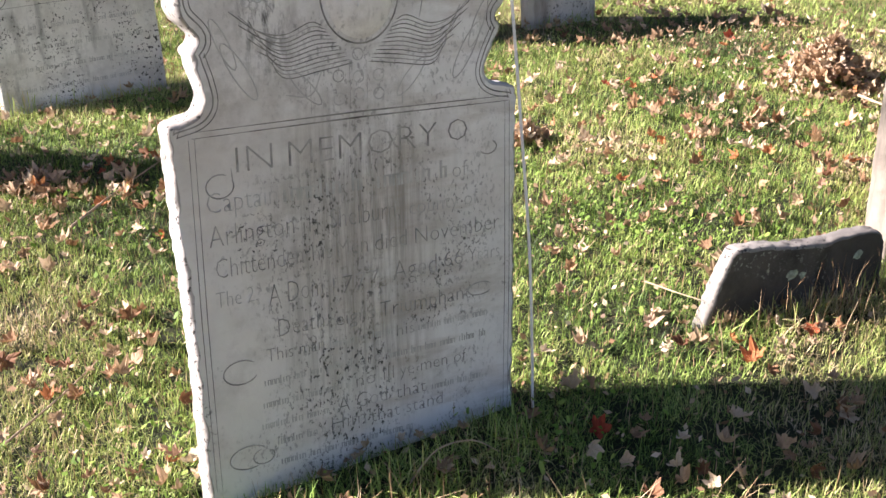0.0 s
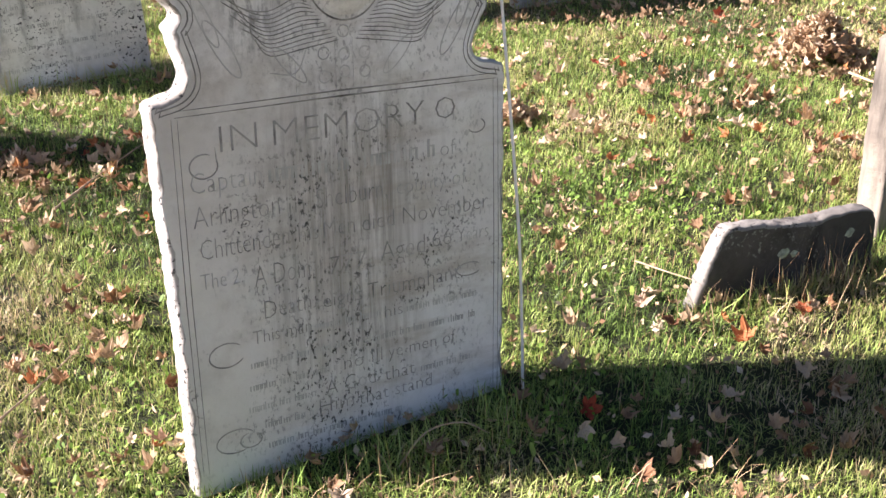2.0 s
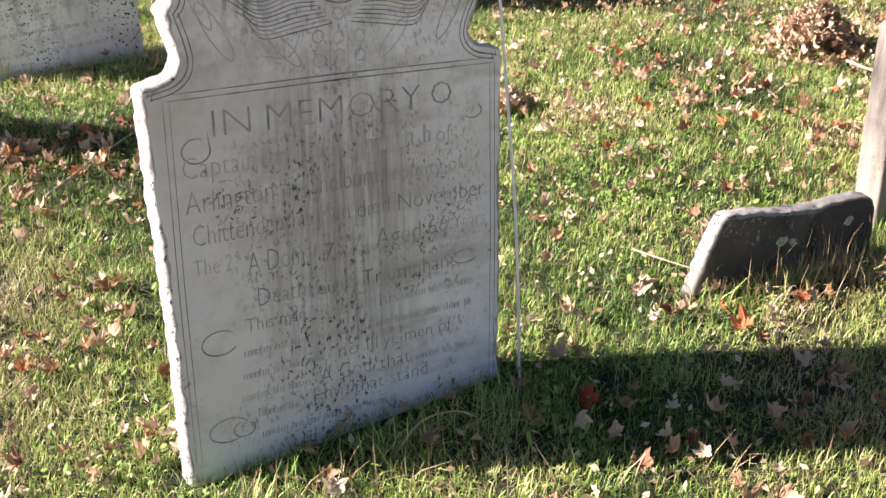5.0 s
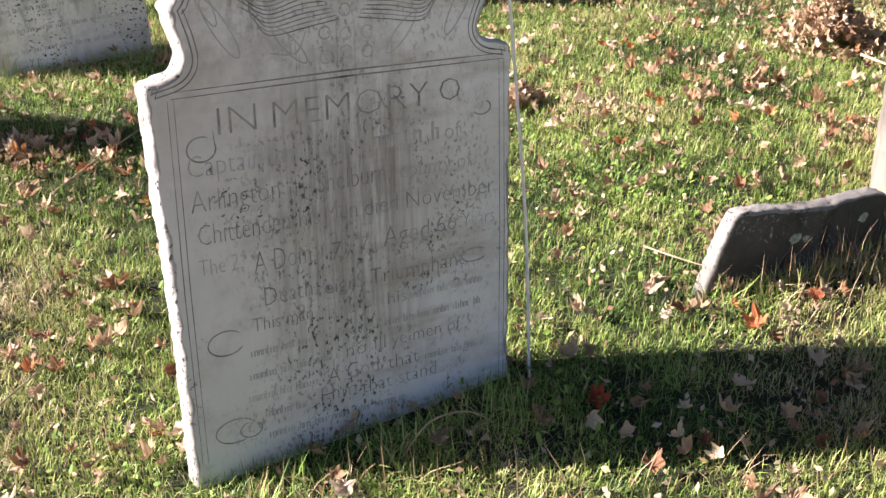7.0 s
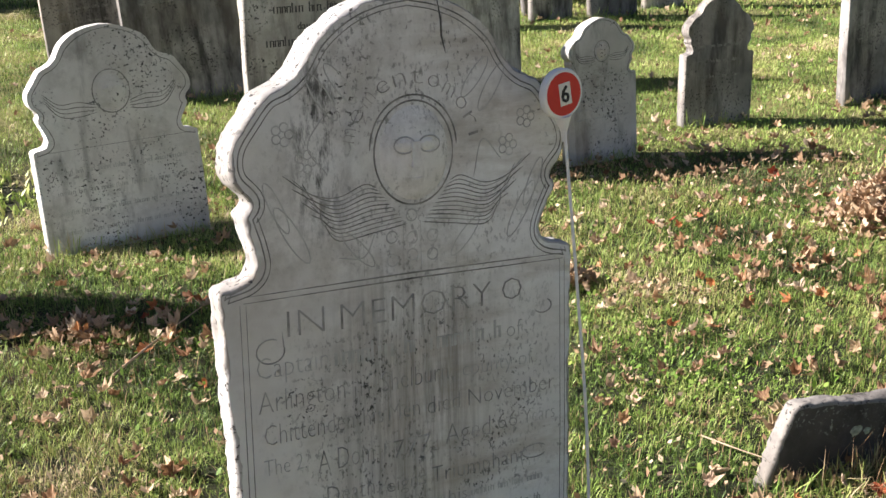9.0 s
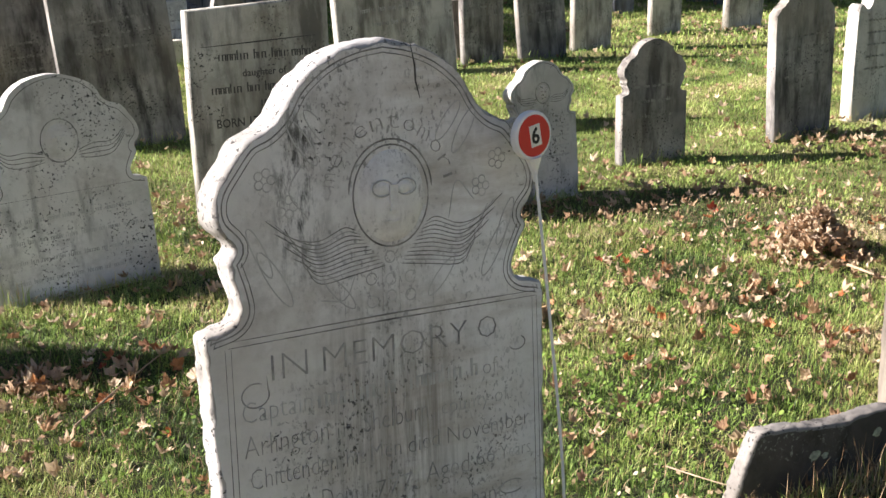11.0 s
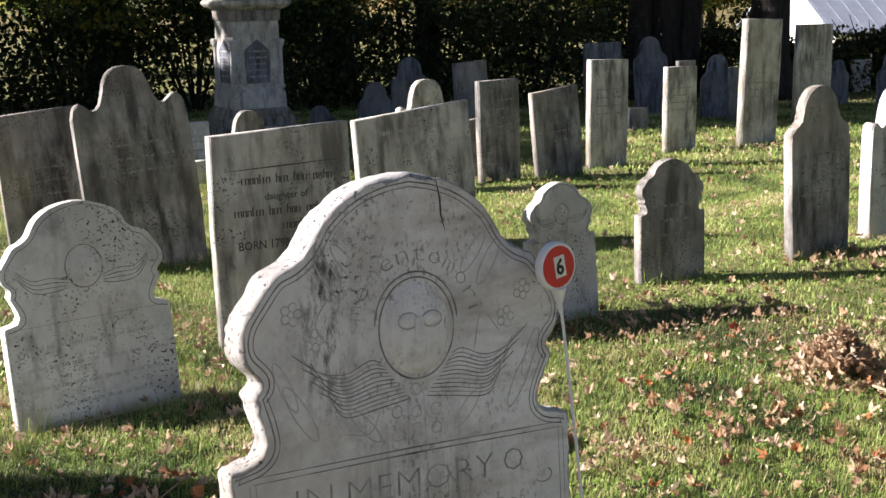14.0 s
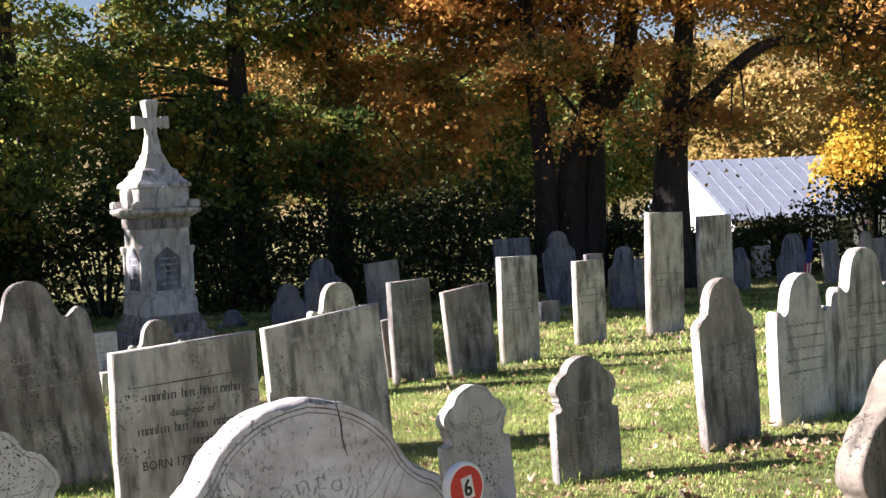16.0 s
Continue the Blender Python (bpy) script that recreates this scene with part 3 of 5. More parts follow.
for side in (-1, 1):
    for cx, cz, ln, wd, ang in ((0.17, 1.035, 0.05, 0.013, 58), (0.135, 1.055, 0.045, 0.012, 52), (0.235, 0.80, 0.06, 0.014, 60), (0.262, 0.85, 0.05, 0.011, 66), (0.11, 0.76, 0.045, 0.012, 48)):
        ca, sa = math.cos(radians(ang)), math.sin(radians(ang))
        leaves.append([(side * (cx + ca * a - sa * b), cz + sa * a + ca * b) for a, b in ((ln * math.cos(t), wd * math.sin(t)) for t in (2 * math.pi * i / 16 for i in range(17)))])
    for cx, cz in ((0.245, 0.975), (0.205, 0.925)):
        for i in range(5):
            leaves.append(arc(side * cx + 0.013 * math.cos(1.257 * i), cz + 0.013 * math.sin(1.257 * i), 0.008, 0.008, 0, 360, 10))
for cx, cz in ((-0.043, 0.775), (-0.043, 0.732), (-0.002, 0.77), (-0.002, 0.738), (0.04, 0.77), (0.04, 0.735), (-0.002, 0.812)):
    leaves.append(arc(cx, cz, 0.011, 0.011, 0, 360, 14))
leaves += [[(x, 0.705), (x, 0.80)] for x in (-0.02, 0.016)] + [[(x, 0.71), (x, 0.765)] for x in (-0.10, 0.09)]
leaves += [smooth([(-0.15, 0.75), (-0.10, 0.745), (-0.075, 0.79)], 5), smooth([(0.13, 0.87), (0.15, 0.94), (0.19, 0.90)], 5), smooth([(-0.17, 1.0), (-0.20, 0.95), (-0.165, 0.90)], 5)]
for ln in leaves:
    part("carved_leaf", strokes([ln], 0.0026, FY), M["faint"], main_stone)
part("crack", strokes([[(0.058, 1.20), (0.066, 1.16), (0.067, 1.13), (0.075, 1.10)]], 0.004, FY), M["black_letter"], main_stone, "short dark vertical crack")
# arc of letters over the oval
for i, ch in enumerate("mementomori"):
    a = radians(168 - i * 15.5)
    put = put_text(main_stone, ch, 0.004 + 0.118 * math.cos(a), 0.925 + 0.122 * math.sin(a), 0.024 if ch != "i" else 0.006, 0.036, FY, M["letter"], math.degrees(a) - 90, "carved_letter")
L, Fn = M["letter"], M["faint"]
for text, x, z, w, h, material in (
        ("IN", -0.252, 0.620, 0.070, 0.050, L), ("MEMORY", -0.150, 0.618, 0.315, 0.050, L), ("O", 0.190, 0.622, 0.045, 0.046, L),
        ("Captain", -0.312, 0.552, 0.135, 0.040, Fn), ("of", 0.200, 0.548, 0.035, 0.034, Fn),
        ("Arlington", -0.312, 0.489, 0.165, 0.042, L), ("in", -0.128, 0.487, 0.03, 0.034, L), ("Shelburn,", -0.072, 0.486, 0.15, 0.040, L), ("county of", 0.10, 0.486, 0.16, 0.032, Fn),
        ("Chittenden", -0.304, 0.428, 0.172, 0.040, L), ("his", -0.112, 0.428, 0.04, 0.034, L), ("Men", -0.060, 0.427, 0.065, 0.036, L), ("died", 0.022, 0.425, 0.07, 0.036, L), ("November", 0.112, 0.424, 0.20, 0.036, L),
        ("The 2.", -0.308, 0.372, 0.08, 0.032, Fn), ("A Dom.", -0.205, 0.356, 0.12, 0.044, L), ("1777.", -0.072, 0.350, 0.11, 0.038, L), ("Aged", 0.06, 0.356, 0.10, 0.042, L), ("66", 0.178, 0.362, 0.045, 0.036, L), ("Years", 0.238, 0.362, 0.075, 0.032, Fn),
        ("Death", -0.190, 0.290, 0.095, 0.038, L), ("reigns", -0.085, 0.286, 0.10, 0.030, L), ("Triumphant.", 0.028, 0.284, 0.22, 0.034, L),
        ("This man", -0.217, 0.244, 0.12, 0.028, L), ("his", 0.065, 0.236, 0.04, 0.026, L),
        ("are", -0.02, 0.192, 0.045, 0.024, L), ("no ill", -0.03, 0.146, 0.085, 0.030, L), ("ye men of", 0.07, 0.146, 0.16, 0.028, L),
        ("A God", -0.072, 0.100, 0.11, 0.034, L), ("that", 0.06, 0.098, 0.07, 0.030, L),
        ("Him", -0.088, 0.064, 0.075, 0.032, L), ("that stand", 0.0, 0.060, 0.17, 0.030, L)):
    put_text(main_stone, text, x, z, w, h, FY, material)
tagged(part("worn_word", bars([(-0.165, 0.0, 0.553)], T0, 0.036), M["faint"], main_stone, "worn illegible words"), kind="stuff")
tagged(part("worn_word", bars([(0.03, 0.185, 0.551)], T0, 0.036), M["faint"], main_stone), kind="stuff")
for x0, x1, z in ((-0.085, 0.055, 0.244), (0.115, 0.29, 0.238), (-0.225, -0.035, 0.196), (0.035, 0.28, 0.192), (-0.23, -0.045, 0.150), (-0.235, -0.09, 0.106), (0.145, 0.275, 0.098), (-0.205, -0.10, 0.066), (-0.20, 0.10, 0.022)):
    tagged(part("worn_word", bars([(x0, x1, z)], T0, 0.016), M["faint"], main_stone), kind="stuff")
swirls = [arc(-0.285, 0.60, 0.026, 0.022, 60, 380, 20) + [(-0.262, 0.632)], arc(0.285, 0.60, 0.02, 0.014, 200, 420, 14), arc(-0.27, 0.235, 0.035, 0.024, 40, 330, 20), arc(0.265, 0.30, 0.03, 0.014, 30, 330, 18), arc(-0.265, 0.055, 0.04, 0.024, 30, 300, 20), arc(-0.235, 0.05, 0.022, 0.016, 100, 400, 16)]
for ln in swirls:
    part("carved_swirl", strokes([ln], 0.003, FY), M["letter"], main_stone)

# key, kind, x, y, width, height, thickness, yaw, material
STONES = [
    ('pb', 'flat', -0.837, 4.748, 0.634, 0.921, 0.060, 33, 'streak'),
    ('p2', 'flat', -0.327, 6.531, 0.754, 0.818, 0.060, 33, 'streak'),
    ('b1', 'flat', 0.179, 9.167, 0.379, 0.826, 0.070, 33, 'dark'),
    ('b2', 'flat', 0.684, 9.478, 0.467, 0.741, 0.060, 33, 'dark'),
    ('b3', 'flat', 1.147, 10.144, 0.418, 0.949, 0.070, 33, 'streak'),
    ('b4', 'flat', 1.995, 11.336, 0.384, 0.840, 0.070, 33, 'streak'),
    ('tall', 'flat', 2.916, 12.026, 0.499, 1.301, 0.090, 33, 'streak'),
    ('tall2', 'flat', 4.279, 14.837, 0.607, 1.250, 0.090, 33, 'streak'),
    ('r1', 'shoulder', 1.879, 6.255, 0.455, 0.947, 0.060, 33, 'dark'),
    ('r2', 'scroll', 2.499, 6.826, 0.549, 0.911, 0.080, 33, 'pale'),
    ('r3', 'scroll', 2.997, 7.106, 0.603, 1.040, 0.080, 33, 'streak'),
    ('dark', 'cherub', 0.973, 5.696, 0.395, 0.632, 0.060, 28, 'dark'),
    ('small', 'cherub', 0.383, 5.030, 0.361, 0.644, 0.060, 33, 'pale'),
    ('left', 'cherub', -1.372, 3.831, 0.590, 0.796, 0.070, 36, 'white'),
    ('L2', 'eared', -1.80, 6.097, 0.632, 1.120, 0.060, 33, 'dark'),
    ('L3', 'flat', -2.45, 6.351, 0.461, 0.854, 0.060, 33, 'dark'),
    ('s1', 'shoulder', -2.129, 15.643, 0.434, 0.260, 0.060, 33, 'shade_blue'),
    ('s2', 'shoulder', -1.365, 15.669, 0.528, 0.570, 0.060, 33, 'shade_blue'),
    ('s3', 'shoulder', -0.899, 15.985, 0.587, 0.887, 0.060, 33, 'shade_blue'),
    ('s4', 'flat', -0.023, 13.364, 0.440, 0.871, 0.060, 33, 'shade_blue'),
    ('s5', 'flat', 1.725, 15.692, 0.613, 1.056, 0.060, 33, 'shade_blue'),
    ('s6', 'shoulder', 2.573, 16.793, 0.590, 1.128, 0.070, 33, 'shade_blue'),
    ('s7', 'flat', 1.950, 13.926, 0.293, 0.286, 0.060, 33, 'shade_blue'),
    ('s8', 'shoulder', 3.319, 15.931, 0.586, 0.875, 0.060, 33, 'shade_blue'),
    ('s8b', 'flat', 2.556, 14.101, 0.278, 0.843, 0.060, 33, 'shade_blue'),
    ('s9', 'flat', 3.369, 15.083, 0.212, 0.724, 0.060, 33, 'shade_blue'),
    ('s10', 'shoulder', 5.731, 18.415, 0.419, 0.696, 0.060, 33, 'shade_blue'),
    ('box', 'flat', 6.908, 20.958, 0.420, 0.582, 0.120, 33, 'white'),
    ('bk1', 'shoulder', 6.272, 17.475, 0.721, 0.912, 0.080, 33, 'shade_blue'),
    ('bk2', 'flat', 7.496, 19.057, 0.421, 0.723, 0.060, 33, 'shade_blue'),
    ('bk3', 'shoulder', 6.430, 15.102, 0.281, 0.958, 0.060, 33, 'shade_blue'),
    ('bk4', 'flat', 6.886, 15.642, 0.430, 0.839, 0.060, 33, 'shade_blue'),
    ('q1', 'scroll', -1.671, 8.344, 0.420, 0.674, 0.070, 33, 'dark'),
    ('q2', 'scroll', -0.376, 8.664, 0.496, 0.866, 0.070, 33, 'streak'),
    ('blue', 'flat', -2.44, 9.918, 0.20, 0.462, 0.100, 33, 'white'),
    ('stub', 'flat', -2.242, 9.255, 0.181, 0.201, 0.100, 33, 'streak'),
    ('sliver', 'flat', 0.084, 9.482, 0.282, 0.511, 0.060, 33, 'dark'),
]
# lean back, lean sideways, slope of a flat top
LEANS = {"pb": (-3, 1.0, 0.03), "p2": (-3, -3.0, 0.03), "b1": (-2, -0.5, 0.0), "b2": (-3, -3.5, 0.02), "b3": (-2, 1.5, 0.0), "b4": (-2, 1.0, 0.0),
         "tall": (-1, 2.0, 0.0), "tall2": (-1, 0.5, 0.0), "r1": (-2, -2.0, 0.0), "r2": (-2, 1.0, 0.0), "r3": (-2, 1.0, 0.0), "left": (-6, -0.8, 0.0), "L2": (-3, -4.0, 0.0),
         "L3": (-3, -2.0, 0.02), "small": (-5, -1.0, 0.0), "dark": (-3, 0.0, 0.0), "s6": (-2, -4.0, 0.0), "s4": (-2, -3.0, 0.0), "sliver": (-2, -6.0, 0.0), "bk2": (-2, -4.0, 0.0)}


LABELS = {
    "pb": "flat-topped streaked marble slab with raised inscription in the grass", "p2": "broad flat-topped marble slab with dark runs, behind another slab",
    "b1": "narrow flat-topped grey marble slab in a row", "b2": "short dark-streaked marble slab leaning in a row", "b3": "pale square-topped marble slab with lettering, in a row",
    "b4": "small narrow marble slab in a row", "tall": "tall narrow square marble slab, dark-streaked on top", "tall2": "tall square marble slab with a carved panel",
    "r1": "grey lichened gravestone with rounded head and shoulders", "r2": "white gravestone with curled shoulders and rounded head", "r3": "grey-white gravestone with curled shoulders, standing behind another",
    "dark": "small dark lichened gravestone with scalloped shoulders", "small": "small pale gravestone with carved oval in its head", "left": "broad white marble gravestone with eared crown and carved oval",
    "L2": "large dark stained gravestone with rounded head", "L3": "dark flat-topped slab beside a round-headed stone", "q1": "small scroll-topped gravestone behind a slab", "q2": "scroll-topped gravestone behind a broad slab",
    "blue": "white slab standing in shade", "stub": "low pale stub of a broken stone", "sliver": "thin dark slab behind a grey slab", "box": "white squared stone far off in the shade"}
stones = {}
for i, (key, kind, x, y, w, h, th, yaw, ma) in enumerate(STONES):
    lean, side, dz = LEANS.get(key, (-2.0, 0.0, 0.0))
    ol = outline_of(kind, w, h)
    if kind == "flat" and dz:
        ol = [(px, pz + (dz * px / w if pz > 0.6 * h else 0)) for px, pz in ol]
    bm = slab(ol, th, 0.006, 0.006 if kind != "flat" else 0.003, i + 3)
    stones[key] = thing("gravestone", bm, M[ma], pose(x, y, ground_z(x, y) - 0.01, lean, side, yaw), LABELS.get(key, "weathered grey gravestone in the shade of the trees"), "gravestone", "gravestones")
    stones[key]["w"], stones[key]["h"], stones[key]["t"] = w, h, th

# writing and carving on the other stones
def words_on(key, rows, height=0.018, material="letter"):
    ob = stones[key]
    for x0, x1, z in rows:
        tagged(part("worn_line", bars([(x0, x1, z)], ob["t"], height), M[material], ob), kind="stuff")


pb = stones["pb"]
py, pw, ph = -pb["t"] / 2, pb["w"], pb["h"]
part("carved_rule", strokes([[(-0.40 * pw, ph - 0.165), (0.0, ph - 0.155), (0.40 * pw, ph - 0.145)]], 0.006, py), M["black_letter"], pb)
words_on("pb", [(-0.30 * pw, 0.38 * pw, ph - 0.225), (-0.36 * pw, 0.40 * pw, ph - 0.36), (-0.02 * pw, 0.36 * pw, ph - 0.425)], 0.040, "black_letter")
put_text(pb, "daughter of", -0.14 * pw, ph - 0.295, 0.20, 0.030, py, M["black_letter"], weight=0.012)
put_text(pb, "BORN 1798.", -0.34 * pw, ph - 0.50, 0.24, 0.036, py, M["black_letter"], weight=0.012)
p2 = stones["p2"]
words_on("p2", [(-0.3 * p2["w"], 0.3 * p2["w"], p2["h"] - 0.12), (-0.2 * p2["w"], 0.25 * p2["w"], p2["h"] - 0.20)], 0.03)
for key, n, top in (("b3", 4, 0.28), ("b1", 5, 0.2), ("b4", 4, 0.25), ("r1", 4, 0.4), ("r2", 5, 0.35), ("tall", 3, 0.5), ("tall2", 3, 0.3), ("r3", 5, 0.35)):
    o = stones[key]
    words_on(key, [(-0.34 * o["w"], 0.34 * o["w"], o["h"] * (1 - top) - 0.07 * i) for i in range(n)], 0.016, "groove")
for key, depth in (("small", 0.008), ("left", 0.008)):
    o = stones[key]
    k, fy = o["w"] / 0.704, -o["t"] / 2
    cz = o["h"] - 0.28 * k
    part("oval_medallion", relief_oval(0, cz, 0.062 * k, 0.074 * k, fy + 0.001, depth), M["white"], o, "plain carved oval in low relief")
    part("oval_rim", strokes([arc(0, cz, 0.078 * k, 0.09 * k, 0, 360, 30)], 0.004, fy), M["groove"], o)
    for side in (-1, 1):
        for f in (0, 0.33, 0.66, 1.0):
            ln = [(side * q.x, q.y) for q in smooth([(0.07 * k, cz - (0.05 + 0.03 * f) * k), (0.14 * k, cz - (0.03 + 0.06 * f) * k), (0.22 * k, cz - (0.03 + 0.05 * f) * k), (0.28 * k, cz + (0.02 - 0.03 * f) * k)], 4)]
            part("carved_feather", strokes([ln], 0.003, fy), M["groove"], o)
    part("divider_line", strokes([[(-0.32 * k, o["h"] - 0.50 * k), (0.32 * k, o["h"] - 0.50 * k)]], 0.004, fy), M["groove"], o)
    words_on(key, [(-0.28 * k, 0.28 * k, o["h"] - (0.60 + 0.085 * i) * k) for i in range(4)], 0.022 * k, "faint")
    part("border_line", strokes([inset(outline_of("cherub", o["w"], o["h"]), 0.02 * k, o["h"] - 0.5 * k)], 0.003, fy), M["groove"], o)

for key, o in stones.items():
    if not o.children:
        words_on(key, [(-0.33 * o["w"], 0.33 * o["w"], o["h"] * 0.62 - 0.075 * i) for i in range(3) if o["h"] > 0.4], 0.018, "groove")

# stone just past the footstone, and one whose shadow falls across the lawn
nr_m = pose(1.475, 2.985, ground_z(1.44, 2.96) - 0.09, -3, 0.5, 33)
near_stone = thing("gravestone", worn_slab(outline_of("cherub", 0.75, 1.15), 0.085, 41, 0.018), M["tan"], nr_m, "brownish-grey lichened marble gravestone with eared scroll shoulders", "gravestone", "gravestones")
near_stone.data.materials.append(M["tan"])
for z in (0.80, 0.77, 0.74):
    part("carved_scroll", strokes([arc(-0.27, z, 0.05, 0.05, 200, 340, 14)], 0.004, -0.0425), M["groove"], near_stone)
thing("gravestone", slab(outline_of("shoulder", 0.62, 0.85), 0.07, 0.006, 0.004, 43), M["dark"], pose(-2.28, 3.06, ground_z(-2.28, 3.06) - 0.01, -2, 0, 33), "grey gravestone casting a long shadow on the lawn", "gravestone", "gravestones")

# ---- footstone ----
foot_half = [(-0.29, -0.12), (-0.285, 0.0), (-0.262, 0.08), (-0.228, 0.165), (-0.20, 0.212), (-0.165, 0.218), (-0.06, 0.204), (0.04, 0.190), (0.12, 0.190), (0.19, 0.192), (0.25, 0.184), (0.275, 0.16), (0.28, 0.1), (0.285, -0.12)]
foot_line = [(p.x, p.y) for p in smooth(foot_half[::-1], 3)]
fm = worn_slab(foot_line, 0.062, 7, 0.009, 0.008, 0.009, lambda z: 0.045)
footstone = thing("footstone", fm, M["fieldstone"], pose(0.874, 2.515, ground_z(0.87, 2.5) - 0.014, -3, 0, 28), "low broken dark stone slab, sunlight painted pale along its worn rim", "footstone")
# pale rim against the dark face stands in for sun and shade
footstone.data.materials.append(M["lit_rim"])
r5 = random.Random(5)
for cx, cz, rad in ((-0.02, 0.115, 0.020), (0.015, 0.108, 0.012), (0.19, 0.13, 0.016)):
    bm = bmesh.new()
    ring = [bm.verts.new((cx + rad * r5.uniform(0.6, 1.2) * math.cos(0.4488 * i), -0.0318, cz + 0.8 * rad * r5.uniform(0.6, 1.2) * math.sin(0.4488 * i))) for i in range(14)]
    mid = bm.verts.new((cx, -0.0345, cz))
    for i in range(14):
        bm.faces.new((mid, ring[i], ring[(i + 1) % 14]))
    part("lichen_patch", bm, M["lichen"], footstone, "grey-green lichen patch")

# ---- numbered marker on its rod ----
sign_base = Vector((0.231, 2.034, ground_z(0.231, 2.034)))
neck = Vector((0.1445, 2.108, 0.985))
marker = new("marker_sign")
marker.matrix_world = Matrix.Translation(sign_base)
tagged(marker, "round red and white numbered plastic marker on a thin white rod", "marker sign")
rel = neck - sign_base
bend = [(0, 0, -0.08), tuple(rel * 0.35 + Vector((0.008, -0.004, 0))), tuple(rel * 0.7 + Vector((0.006, -0.003, 0))), tuple(rel + Vector((0, 0, 0.01)))]
part("rod", tube([tuple(p) for p in smooth(bend, 4)], [0.0032] * 13, 8), M["white_plastic"], marker, "thin white rod")
disc_m = Matrix.Translation(rel + Vector((-0.010, 0.006, 0.082))) @ pose(0, 0, 0, -4, -5, 40)


def disc(r, y0, y1, n=32, bev=0.0):
    bm = bmesh.new()
    rings = [(r - bev, y0), (r, y0 + bev), (r, y1 - bev), (r - bev, y1)]
    loops = [[bm.verts.new((q * math.cos(2 * math.pi * i / n), y, q * math.sin(2 * math.pi * i / n))) for i in range(n)] for q, y in rings]
    for a, b in zip(loops, loops[1:]):
        for i in range(n):
            bm.faces.new((a[i], a[(i + 1) % n], b[(i + 1) % n], b[i])).smooth = True
    bm.faces.new(loops[0])
    bm.faces.new(loops[-1][::-1])
    return bm


head = part("head", disc(0.0475, -0.009, 0.009, 36, 0.003), M["white_plastic"], marker, "white plastic rim")
head.matrix_basis = disc_m
part("red_face", disc(0.0405, -0.0102, -0.0085, 36, 0.0005), M["red"], head, "red disc face")
part("number_label", boxes((-0.0135, 0.0135, -0.0112, -0.0098, -0.021, 0.021)), M["paper"], head, "white paper label").matrix_basis = pose(0.002, 0, 0, 0, -3, 0)
six = put_text(head, "6", -0.0085, -0.0150, 0.0195, 0.031, -0.0112, M["ink"], 0, "number", 0.02)
neck_bm = bmesh.new()
add_tube(neck_bm, [(0, 0, -0.043), (0, 0, -0.06), (0, 0, -0.075), (0, 0, -0.092)], [0.017, 0.011, 0.006, 0.0045], 10)
nk = part("neck", neck_bm, M["white_plastic"], marker)
nk.matrix_basis = disc_m

